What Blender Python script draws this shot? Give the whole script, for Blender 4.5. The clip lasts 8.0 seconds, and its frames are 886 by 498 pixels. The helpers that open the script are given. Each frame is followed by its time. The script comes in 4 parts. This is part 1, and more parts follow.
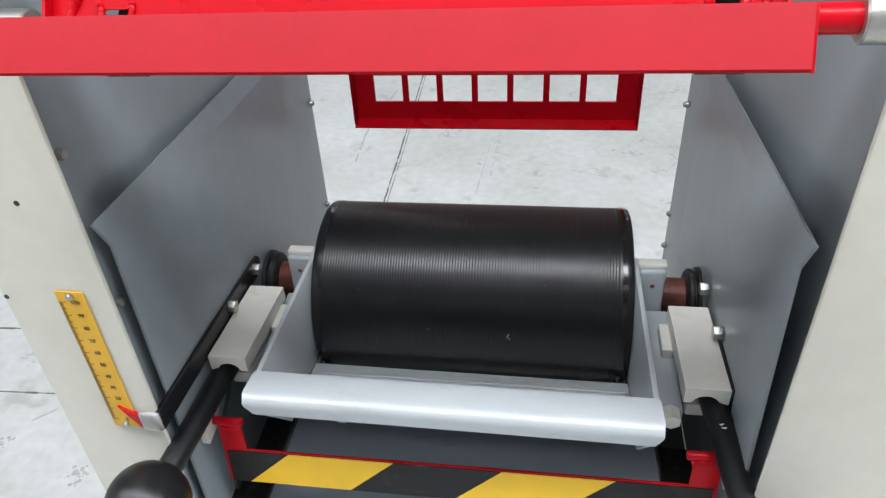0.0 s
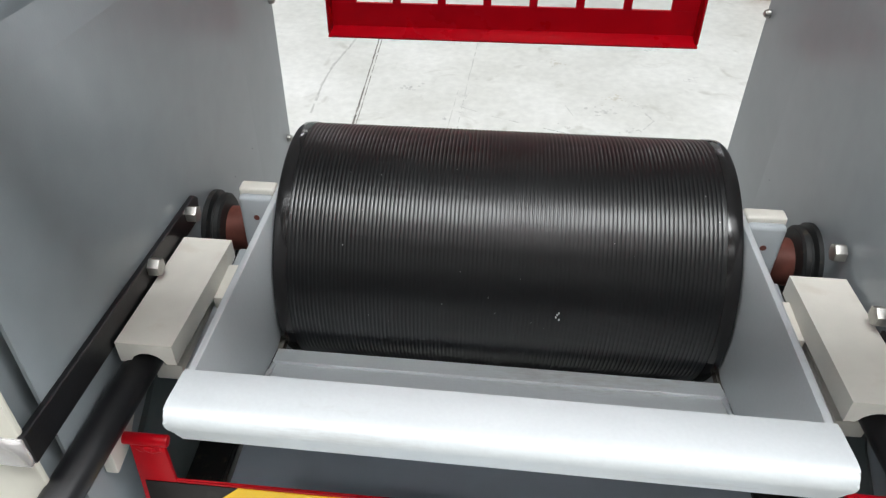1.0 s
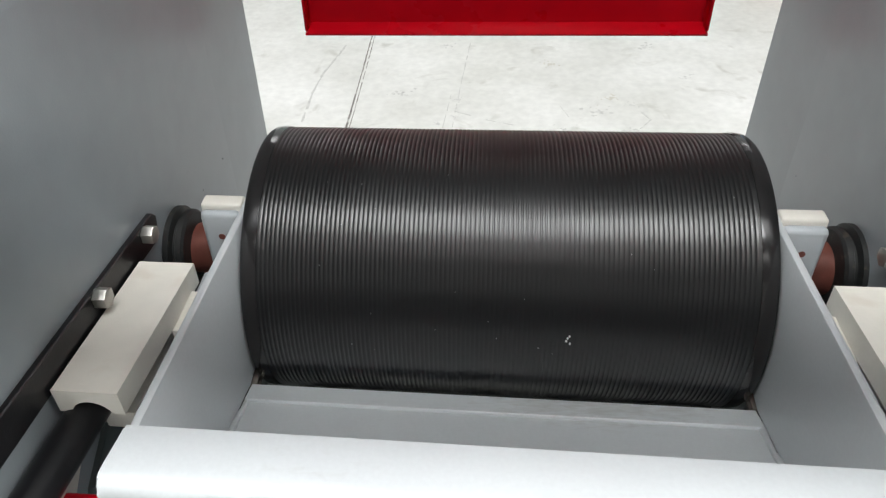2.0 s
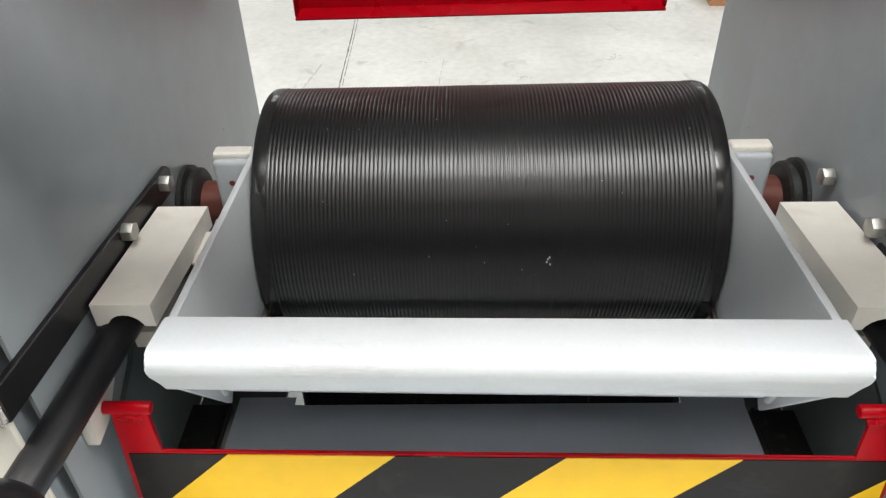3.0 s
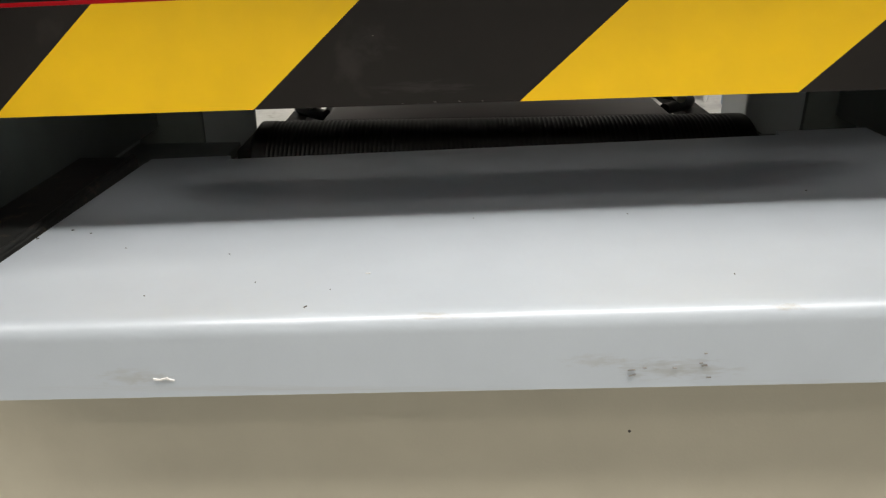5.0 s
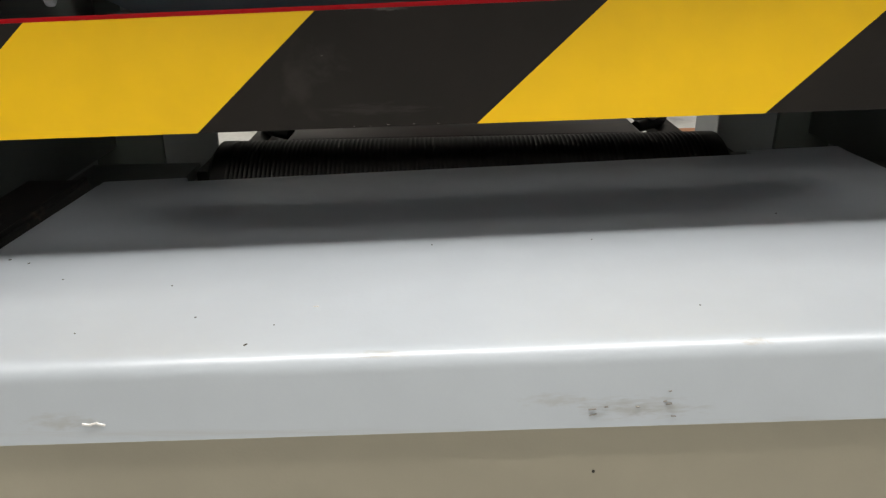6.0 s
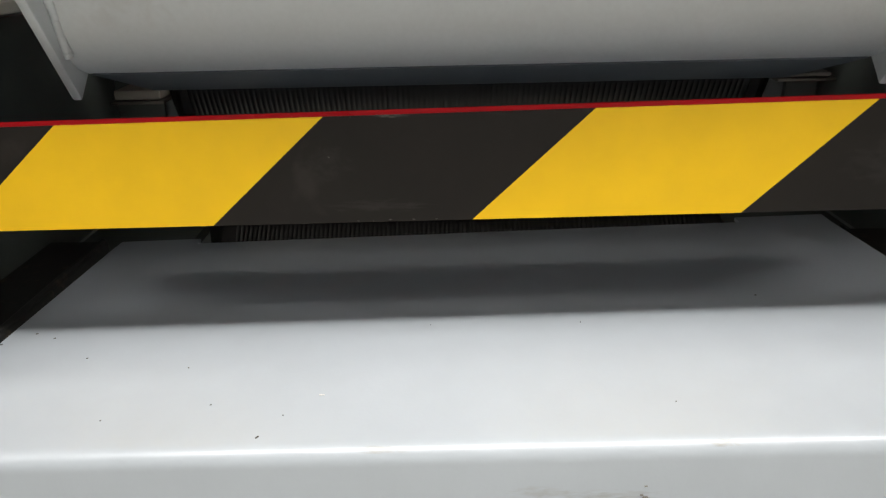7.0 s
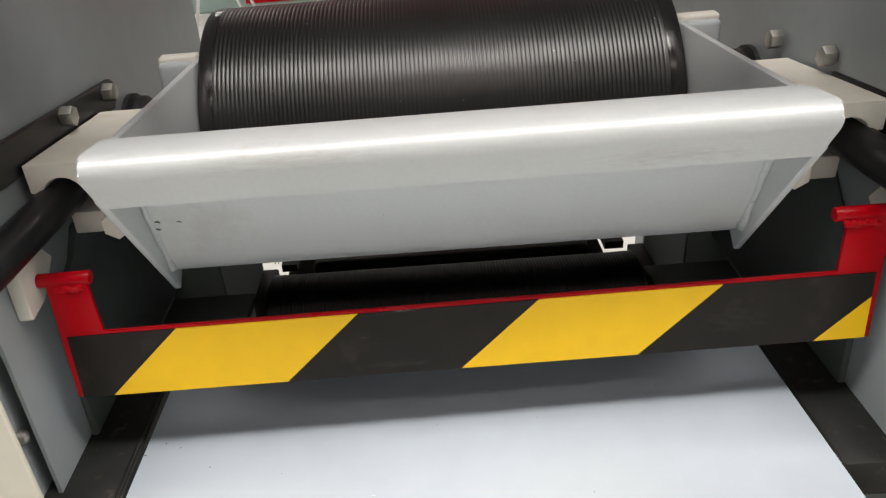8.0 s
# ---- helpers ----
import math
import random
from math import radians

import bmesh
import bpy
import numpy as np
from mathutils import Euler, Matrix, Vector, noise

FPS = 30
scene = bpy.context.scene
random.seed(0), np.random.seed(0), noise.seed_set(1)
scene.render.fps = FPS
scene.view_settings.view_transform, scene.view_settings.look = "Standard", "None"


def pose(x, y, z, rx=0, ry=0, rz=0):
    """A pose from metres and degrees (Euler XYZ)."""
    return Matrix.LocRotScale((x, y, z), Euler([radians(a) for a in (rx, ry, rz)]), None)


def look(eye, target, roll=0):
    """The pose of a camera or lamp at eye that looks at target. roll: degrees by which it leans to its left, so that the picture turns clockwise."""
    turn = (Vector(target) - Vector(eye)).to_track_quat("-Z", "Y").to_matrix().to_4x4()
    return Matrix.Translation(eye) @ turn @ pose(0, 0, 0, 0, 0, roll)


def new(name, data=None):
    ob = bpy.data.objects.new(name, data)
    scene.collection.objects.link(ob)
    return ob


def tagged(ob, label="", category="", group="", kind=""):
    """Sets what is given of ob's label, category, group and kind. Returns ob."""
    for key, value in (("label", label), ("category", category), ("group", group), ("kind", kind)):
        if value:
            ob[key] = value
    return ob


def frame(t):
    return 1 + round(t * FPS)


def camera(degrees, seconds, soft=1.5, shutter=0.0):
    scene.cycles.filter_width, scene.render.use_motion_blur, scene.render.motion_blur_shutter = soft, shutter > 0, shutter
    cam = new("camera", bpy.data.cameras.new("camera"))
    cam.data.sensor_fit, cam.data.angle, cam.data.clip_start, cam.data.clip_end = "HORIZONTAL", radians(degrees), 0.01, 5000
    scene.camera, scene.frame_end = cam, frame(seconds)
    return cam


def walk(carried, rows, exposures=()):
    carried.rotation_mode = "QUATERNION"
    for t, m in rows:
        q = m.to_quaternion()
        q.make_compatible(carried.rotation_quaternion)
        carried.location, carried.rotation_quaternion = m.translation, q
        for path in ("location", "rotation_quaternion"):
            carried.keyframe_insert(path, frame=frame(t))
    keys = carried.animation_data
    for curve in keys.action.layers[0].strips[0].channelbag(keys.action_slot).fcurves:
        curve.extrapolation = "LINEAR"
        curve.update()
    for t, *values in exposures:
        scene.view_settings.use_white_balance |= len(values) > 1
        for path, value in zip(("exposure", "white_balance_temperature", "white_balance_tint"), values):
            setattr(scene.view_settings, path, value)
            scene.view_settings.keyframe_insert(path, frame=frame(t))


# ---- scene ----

cam = camera(60.8, 8.0, soft=1.3, shutter=0.0)
PATH = [
    (0, (0.09, -0.351, 0.515), (-0.264, 1.216, -0.676), -5.5),
    (0.1, (0.074, -0.328, 0.505), (-0.291, 1.233, -0.691), -6.5),
    (0.2, (0.061, -0.309, 0.495), (-0.305, 1.242, -0.713), -7.1),
    (0.4, (0.034, -0.278, 0.475), (-0.23, 1.278, -0.755), -5.5),
    (0.5, (0.027, -0.268, 0.463), (-0.21, 1.287, -0.773), -5.3),
    (1, (0.013, -0.211, 0.388), (-0.206, 1.316, -0.884), -1.6),
    (1.5, (0.01, -0.171, 0.359), (-0.224, 1.35, -0.918), -2.4),
    (1.7, (0.011, -0.162, 0.357), (-0.224, 1.363, -0.916), -3.1),
    (2.8, (0.006, -0.2, 0.355), (-0.15, 1.372, -0.872), -2.8),
    (3, (0.008, -0.23, 0.345), (-0.152, 1.348, -0.872), -3.7),
    (3.2, (0.014, -0.258, 0.317), (-0.183, 1.352, -0.853), -5.2),
    (3.4, (0.016, -0.273, 0.266), (-0.159, 1.398, -0.82), -6.0),
    (3.5, (0.019, -0.273, 0.242), (-0.16, 1.411, -0.822), -7.5),
    (3.6, (0.018, -0.271, 0.208), (-0.144, 1.459, -0.782), -6.4),
    (3.8, (0.02, -0.263, 0.163), (-0.096, 1.512, -0.751), -6.8),
    (4, (0.013, -0.258, 0.134), (-0.106, 1.551, -0.71), -5.6),
    (4.5, (-0.005, -0.23, 0.079), (-0.134, 1.595, -0.728), -3.6),
    (5, (-0.01, -0.236, 0.051), (-0.132, 1.597, -0.74), -1.9),
    (5.2, (-0.007, -0.232, 0.04), (-0.09, 1.617, -0.718), -1.5),
    (6.3, (-0.002, -0.223, 0.053), (-0.082, 1.626, -0.707), -1.9),
    (6.5, (-0.003, -0.223, 0.051), (-0.093, 1.637, -0.678), -2.1),
    (7, (0.002, -0.229, 0.081), (-0.094, 1.625, -0.662), -1.7),
    (7.5, (0.003, -0.25, 0.149), (-0.101, 1.542, -0.734), -3.1),
    (7.8, (0.002, -0.273, 0.189), (-0.077, 1.5, -0.734), -3.3),
    (8, (0.007, -0.286, 0.234), (-0.058, 1.44, -0.774), -5.2),
]
walk(cam, [(t, look(eye, target, roll)) for t, eye, target, roll in PATH],
     exposures=[(0, 0.06, 6150, 10), (0.5, 0.30, 6300, 10), (1.7, 0.45, 6550, 10), (3, 0.52, 6750, 11), (3.5, 0.24, 7050, 12), (4, 0.14, 7250, 12), (4.5, 0.00, 7400, 12), (5, -0.09, 7400, 12), (6.5, -0.09, 7400, 12), (7, 0.02, 7350, 12), (7.5, 0.25, 7250, 12), (8, 0.10, 7200, 13)])

# ---------------------------------------------------------------- light
world = bpy.data.worlds.new("workshop")
world.use_nodes = True
scene.world = world
world.node_tree.nodes["Background"].inputs[0].default_value = (0.75, 0.82, 0.9, 1)
world.node_tree.nodes["Background"].inputs[1].default_value = 0.10
scene.view_settings.exposure = 0.0

FLOOR_Z = -1.20
CEIL_Z = 2.6


def area(name, x, y, z, sx, sy, watts, colour=(0.97, 0.99, 1.0)):
    data = bpy.data.lights.new(name, "AREA")
    data.shape, data.size, data.size_y, data.energy, data.color = "RECTANGLE", sx, sy, watts, colour
    ob = new(name, data)
    ob.location = (x, y, z)
    return ob


# rows of assumed panel lights under the workshop ceiling: place, width across the row, power
# the -0.60 row is inferred from shadow and highlights; the rest is fill
LAMPS = [(x, y, w, p * q) for x, q in ((-2.7, 0.85), (0.0, 1.0), (2.7, 1.3)) for y, w, p in ((-1.75, 0.30, 3), (-0.60, 0.50, 66))]
LAMPS += [(x, y, 0.30, p) for x in (-2.9, 2.9) for y, p in ((3.0, 34), (5.4, 34), (7.8, 26))]
for lx, ly, wide, power in LAMPS:
    area("panel_light", lx, ly, CEIL_Z - 0.16, 2.5, wide, power)

# ---------------------------------------------------------------- materials


def mat(name, colour, rough=0.5, metal=0.0, spec=0.5, grain=0.0, grain_scale=60.0, stain=0.0, stain_scale=6.0,
        bump=0.0, bump_scale=200.0, rough_var=0.0, per_piece=0.0, coat=0.0, stretch=(1, 1, 1), dirt=None, dirt_amount=0.0, dirt_scale=30.0):
    m = bpy.data.materials.new(name)
    m.use_nodes = True
    nt = m.node_tree
    n, l = nt.nodes, nt.links
    bsdf = n["Principled BSDF"]
    bsdf.inputs["Roughness"].default_value = rough
    bsdf.inputs["Metallic"].default_value = metal
    bsdf.inputs["Specular IOR Level"].default_value = spec
    bsdf.inputs["Coat Weight"].default_value = coat
    bsdf.inputs["Coat Roughness"].default_value = 0.12
    co = n.new("ShaderNodeTexCoord")
    mp = n.new("ShaderNodeMapping")
    mp.inputs["Scale"].default_value = stretch
    l.new(co.outputs["Object"], mp.inputs["Vector"])

    def noise_tex(scale, detail=4.0):
        t = n.new("ShaderNodeTexNoise")
        t.inputs["Scale"].default_value = scale
        t.inputs["Detail"].default_value = detail
        l.new(mp.outputs["Vector"], t.inputs["Vector"])
        return t

    def scaled(base, tex, amount, lo=0.3, hi=0.7):
        r = n.new("ShaderNodeMapRange")
        r.inputs["From Min"].default_value, r.inputs["From Max"].default_value = lo, hi
        r.inputs["To Min"].default_value, r.inputs["To Max"].default_value = 1 - amount, 1 + amount
        l.new(tex, r.inputs["Value"])
        mul = n.new("ShaderNodeVectorMath")
        mul.operation = "SCALE"
        l.new(base, mul.inputs[0])
        l.new(r.outputs["Result"], mul.inputs["Scale"])
        return mul.outputs["Vector"]

    rgb = n.new("ShaderNodeRGB")
    rgb.outputs[0].default_value = (*colour, 1)
    out = rgb.outputs[0]
    if grain:
        out = scaled(out, noise_tex(grain_scale).outputs["Fac"], grain)
    if stain:
        out = scaled(out, noise_tex(stain_scale, 6.0).outputs["Fac"], stain, 0.35, 0.65)
    if per_piece:
        info = n.new("ShaderNodeObjectInfo")
        out = scaled(out, info.outputs["Random"], per_piece, 0, 1)
    if dirt:
        t = noise_tex(dirt_scale, 8.0)
        r = n.new("ShaderNodeMapRange")
        r.inputs["From Min"].default_value, r.inputs["From Max"].default_value = 0.60, 0.72
        r.inputs["To Max"].default_value = dirt_amount
        l.new(t.outputs["Fac"], r.inputs["Value"])
        mix = n.new("ShaderNodeMix")
        mix.data_type = "RGBA"
        mix.inputs["B"].default_value = (*dirt, 1)
        l.new(r.outputs["Result"], mix.inputs["Factor"])
        l.new(out, mix.inputs["A"])
        out = mix.outputs["Result"]
    l.new(out, bsdf.inputs["Base Color"])
    if rough_var:
        t = noise_tex(stain_scale * 3, 5.0)
        r = n.new("ShaderNodeMapRange")
        r.inputs["To Min"].default_value, r.inputs["To Max"].default_value = rough - rough_var, rough + rough_var
        l.new(t.outputs["Fac"], r.inputs["Value"])
        l.new(r.outputs["Result"], bsdf.inputs["Roughness"])
    if bump:
        t = noise_tex(bump_scale, 3.0)
        b = n.new("ShaderNodeBump")
        b.inputs["Strength"].default_value = bump
        b.inputs["Distance"].default_value = 0.001
        l.new(t.outputs["Fac"], b.inputs["Height"])
        l.new(b.outputs["Normal"], bsdf.inputs["Normal"])
    return m


CREAM = mat("cream_powder_coat", (0.62, 0.60, 0.52), 0.5, grain=0.03, stain=0.05, bump=0.06, bump_scale=900, rough_var=0.06)
BLOCK = mat("worn_cream_paint", (0.70, 0.675, 0.61), 0.5, grain=0.03, stain=0.04, stain_scale=25, bump=0.06, bump_scale=400, dirt=(0.45, 0.36, 0.26), dirt_amount=0.22, dirt_scale=45)
GREY = mat("blue_grey_sheet", (0.262, 0.292, 0.306), 0.36, spec=0.5, grain=0.03, stain=0.06, bump=0.05, bump_scale=900, rough_var=0.05)
BELLY = mat("shaded_underside_grey", (0.105, 0.122, 0.138), 0.48, spec=0.4, grain=0.05, stain=0.12, stain_scale=14, bump=0.05, bump_scale=700)
BRACKET = mat("light_grey_paint", (0.42, 0.45, 0.47), 0.45, grain=0.04, stain=0.07, stain_scale=20, bump=0.1, bump_scale=500)
SILVER = mat("silver_paint", (0.578, 0.608, 0.622), 0.45, metal=0.18, grain=0.02, grain_scale=500, stain=0.018, stain_scale=9, bump=0.015, bump_scale=1200, rough_var=0.04)
TRAYM = mat("brushed_grey_tray", (0.462, 0.520, 0.588), 0.37, metal=0.10, grain=0.02, stain=0.03, bump=0.03, bump_scale=900, rough_var=0.06)
RUBBER = mat("black_grooved_rubber", (0.0030, 0.0029, 0.0031), 0.32, spec=0.62, grain=0.15, grain_scale=25, rough_var=0.05, stain_scale=12)
LOWRUB = mat("matt_black_rubber", (0.0035, 0.0035, 0.0035), 0.52, spec=0.20, grain=0.3, grain_scale=25, stain=0.25, stain_scale=8)
BLACKP = mat("black_gloss_paint", (0.007, 0.007, 0.008), 0.34, spec=0.35, grain=0.2, rough_var=0.06, stain_scale=15, bump=0.05, bump_scale=600, dirt=(0.05, 0.045, 0.04), dirt_amount=0.08, dirt_scale=60)
GLOSSK = mat("gloss_black_rubber", (0.012, 0.011, 0.011), 0.16, grain=0.2, rough_var=0.05, stain_scale=20)
BLACKM = mat("black_matt_rubber", (0.010, 0.011, 0.011), 0.6, grain=0.3, dirt=(0.2, 0.15, 0.1), dirt_amount=0.25, dirt_scale=150)
RED = mat("red_gloss_paint", (0.49, 0.0018, 0.009), 0.28, spec=0.20, grain=0.04, stain=0.07, bump=0.05, bump_scale=300, rough_var=0.04)
DUSTYRED = mat("dusty_red_paint", (0.44, 0.009, 0.017), 0.45, grain=0.03, grain_scale=300, stain=0.04, stain_scale=40)
TAPE_Y = mat("yellow_tape", (0.92, 0.555, 0.006), 0.38, grain=0.03, stain=0.05, stain_scale=18, rough_var=0.06)
TAPE_K = mat("black_tape", (0.010, 0.0080, 0.0068), 0.42, spec=0.28, grain=0.12, stain=0.15, stain_scale=18, rough_var=0.08, dirt=(0.10, 0.09, 0.08), dirt_amount=0.16, dirt_scale=50)
TAPE_S = mat("rubbed_tape", (0.09, 0.085, 0.08), 0.5, grain=0.2, grain_scale=400)
BELTM = mat("charcoal_plastic", (0.012, 0.012, 0.012), 0.5, spec=0.4, grain=0.2, grain_scale=80, stain=0.2, stain_scale=20, dirt=(0.05, 0.045, 0.04), dirt_amount=0.2, dirt_scale=60)
DUSTY = mat("dusty_beige_paint", (0.27, 0.255, 0.22), 0.6, grain=0.08, stain=0.15, stain_scale=30)
STEEL = mat("zinc_steel", (0.46, 0.45, 0.42), 0.40, metal=0.9, grain=0.08, grain_scale=300, bump=0.1, bump_scale=800)
DARKST = mat("dark_steel", (0.12, 0.11, 0.10), 0.4, metal=0.8, grain=0.15, grain_scale=200)
COPPER = mat("copper_brown_shaft", (0.16, 0.052, 0.038), 0.5, metal=0.3, grain=0.15, grain_scale=120, stain=0.15, stain_scale=30)
RULER = mat("yellow_scale", (0.72, 0.40, 0.015), 0.4, grain=0.03, stain=0.06, stain_scale=30)
INK = mat("black_ink", (0.03, 0.025, 0.02), 0.5)
CLEAR = mat("clear_plastic", (0.80, 0.78, 0.77), 0.15, grain=0.1, stain=0.15, stain_scale=80)
CLEAR.node_tree.nodes["Principled BSDF"].inputs["Transmission Weight"].default_value = 0.75
WHITEP = mat("white_paint_mark", (0.75, 0.75, 0.75), 0.5)
SMUDGE = mat("grey_scuff", (0.20, 0.19, 0.18), 0.6, grain=0.2, grain_scale=500)
CHEEK = mat("dark_grey_green_shade", (0.085, 0.102, 0.098), 0.45, grain=0.06, stain=0.12, stain_scale=12, rough_var=0.06)
# same cream as the columns, darkened in its colour for shade below the tray
COVER = mat("shaded_cream_paint", (0.48, 0.45, 0.36), 0.5, grain=0.03, stain=0.05, bump=0.06, bump_scale=900, rough_var=0.05, dirt=(0.30, 0.27, 0.20), dirt_amount=0.2, dirt_scale=18)
CRACK = mat("dark_crack_fill", (0.20, 0.19, 0.17), 0.8, grain=0.4, grain_scale=60)
FAINT = mat("faint_grey_mark", (0.52, 0.52, 0.50), 0.7, grain=0.15, grain_scale=40)
STAIN = mat("pale_brown_stain", (0.53, 0.51, 0.45), 0.7, grain=0.15, grain_scale=40)
STAIN2 = mat("pale_grey_stain", (0.50, 0.50, 0.49), 0.65, grain=0.15, grain_scale=40)
TEAL = mat("grey_green_enamel", (0.30, 0.40, 0.37), 0.4, grain=0.04, stain=0.06)
OLIVE = mat("olive_green_enamel", (0.36, 0.38, 0.24), 0.45, grain=0.05, stain=0.08)
# room shell tones tuned for bounce and reflections: darker ceiling, brighter grey walls
WALLM = mat("white_wall_paint", (0.50, 0.51, 0.51), 0.7, grain=0.02, stain=0.04, stain_scale=1.5)
WALLD = mat("grey_wall_paint", (0.62, 0.63, 0.63), 0.7, grain=0.02, stain=0.05, stain_scale=1.5)
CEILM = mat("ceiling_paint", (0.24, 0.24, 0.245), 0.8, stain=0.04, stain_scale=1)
BOXM = mat("brown_cardboard", (0.42, 0.20, 0.10), 0.7, grain=0.08, stain=0.1)
CHROME = mat("chrome_tube", (0.75, 0.75, 0.76), 0.12, metal=1.0, grain=0.03)
BLUEP = mat("blue_post_paint", (0.22, 0.34, 0.52), 0.4, grain=0.05, stain=0.08)
GREYPANEL = mat("pale_grey_panel", (0.55, 0.57, 0.60), 0.5, grain=0.03, stain=0.05)
DARKCAB = mat("dark_cabinet", (0.03, 0.026, 0.025), 0.5, grain=0.1)
LEAF1 = mat("print_green", (0.16, 0.45, 0.12), 0.4, grain=0.3, grain_scale=40)
LEAF2 = mat("print_pale_green", (0.62, 0.80, 0.56), 0.4, grain=0.1, grain_scale=40)
AMBER = mat("amber_plastic", (0.85, 0.35, 0.02), 0.3)

GLOW = bpy.data.materials.new("lamp_diffuser")
GLOW.use_nodes = True
GLOW.node_tree.nodes["Principled BSDF"].inputs["Emission Color"].default_value = (1, 0.98, 0.95, 1)
GLOW.node_tree.nodes["Principled BSDF"].inputs["Emission Strength"].default_value = 1.5


def concrete():
    m = bpy.data.materials.new("pale_concrete")
    m.use_nodes = True
    nt = m.node_tree
    n, l = nt.nodes, nt.links
    bsdf = n["Principled BSDF"]
    co = n.new("ShaderNodeTexCoord")
    big = n.new("ShaderNodeTexNoise")
    big.inputs["Scale"].default_value, big.inputs["Detail"].default_value = 2.2, 8
    fine = n.new("ShaderNodeTexNoise")
    fine.inputs["Scale"].default_value, fine.inputs["Detail"].default_value = 26, 6
    spots = n.new("ShaderNodeTexNoise")
    spots.inputs["Scale"].default_value, spots.inputs["Detail"].default_value = 6.5, 9
    spots.inputs["Distortion"].default_value = 0.8
    for t in (big, fine, spots):
        l.new(co.outputs["Object"], t.inputs["Vector"])
    ramp = n.new("ShaderNodeValToRGB")
    ramp.color_ramp.elements[0].position, ramp.color_ramp.elements[0].color = 0.35, (0.60, 0.60, 0.57, 1)
    ramp.color_ramp.elements[1].position, ramp.color_ramp.elements[1].color = 0.65, (0.72, 0.72, 0.70, 1)
    l.new(big.outputs["Fac"], ramp.inputs["Fac"])
    r2 = n.new("ShaderNodeMapRange")
    r2.inputs["From Min"].default_value, r2.inputs["From Max"].default_value = 0.3, 0.7
    r2.inputs["To Min"].default_value, r2.inputs["To Max"].default_value = 0.93, 1.06
    l.new(fine.outputs["Fac"], r2.inputs["Value"])
    mul = n.new("ShaderNodeVectorMath")
    mul.operation = "SCALE"
    l.new(ramp.outputs["Color"], mul.inputs[0])
    l.new(r2.outputs["Result"], mul.inputs["Scale"])
    r3 = n.new("ShaderNodeMapRange")
    r3.inputs["From Min"].default_value, r3.inputs["From Max"].default_value = 0.60, 0.72
    r3.inputs["To Max"].default_value = 0.55
    l.new(spots.outputs["Fac"], r3.inputs["Value"])
    mix = n.new("ShaderNodeMix")
    mix.data_type = "RGBA"
    mix.inputs["B"].default_value = (0.40, 0.39, 0.35, 1)
    l.new(r3.outputs["Result"], mix.inputs["Factor"])
    l.new(mul.outputs["Vector"], mix.inputs["A"])
    l.new(mix.outputs["Result"], bsdf.inputs["Base Color"])
    bsdf.inputs["Roughness"].default_value = 0.55
    bump = n.new("ShaderNodeBump")
    bump.inputs["Strength"].default_value, bump.inputs["Distance"].default_value = 0.15, 0.002
    l.new(fine.outputs["Fac"], bump.inputs["Height"])
    l.new(bump.outputs["Normal"], bsdf.inputs["Normal"])
    return m


CONCRETE = concrete()


def smudge(material, spots):
    """Soft dirty, rubbed or plainly darker patches: (place, radii, colour, strength, grain) in the object's own
    coordinates.
    """
    nt = material.node_tree
    n, l = nt.nodes, nt.links
    bsdf = n["Principled BSDF"]
    co = n.new("ShaderNodeTexCoord")
    for place, radii, colour, strength, grain in spots:
        mp = n.new("ShaderNodeMapping")
        mp.vector_type = "TEXTURE"
        mp.inputs["Location"].default_value, mp.inputs["Scale"].default_value = place, radii
        l.new(co.outputs["Object"], mp.inputs["Vector"])
        far = n.new("ShaderNodeVectorMath")
        far.operation = "LENGTH"
        l.new(mp.outputs["Vector"], far.inputs[0])
        fade = n.new("ShaderNodeMapRange")
        fade.inputs["From Min"].default_value, fade.inputs["From Max"].default_value = 1.0, 0.0
        l.new(far.outputs["Value"], fade.inputs["Value"])
        noise = n.new("ShaderNodeTexNoise")
        noise.inputs["Scale"].default_value, noise.inputs["Detail"].default_value = grain, 9.0
        noise.inputs["Distortion"].default_value = 0.6
        l.new(mp.outputs["Vector"], noise.inputs["Vector"])
        add = n.new("ShaderNodeMath")
        add.operation = "MULTIPLY_ADD"
        add.inputs[1].default_value = 0.45
        l.new(fade.outputs["Result"], add.inputs[0])
        l.new(noise.outputs["Fac"], add.inputs[2])
        cutoff = n.new("ShaderNodeMapRange")
        cutoff.inputs["From Min"].default_value, cutoff.inputs["From Max"].default_value = 0.60, 0.95
        cutoff.inputs["To Max"].default_value = strength
        l.new(add.outputs["Value"], cutoff.inputs["Value"])
        edge = n.new("ShaderNodeMath")
        edge.operation = "MULTIPLY"
        edge.use_clamp = True
        soft = n.new("ShaderNodeMapRange")
        soft.inputs["From Max"].default_value = 0.25
        l.new(fade.outputs["Result"], soft.inputs["Value"])
        l.new(soft.outputs["Result"], edge.inputs[0])
        l.new(cutoff.outputs["Result"], edge.inputs[1])
        mix = n.new("ShaderNodeMix")
        mix.data_type = "RGBA"
        mix.inputs["B"].default_value = (*colour, 1)
        before = bsdf.inputs["Base Color"].links[0].from_socket
        l.new(edge.outputs["Value"], mix.inputs["Factor"])
        l.new(before, mix.inputs["A"])
        l.new(mix.outputs["Result"], bsdf.inputs["Base Color"])


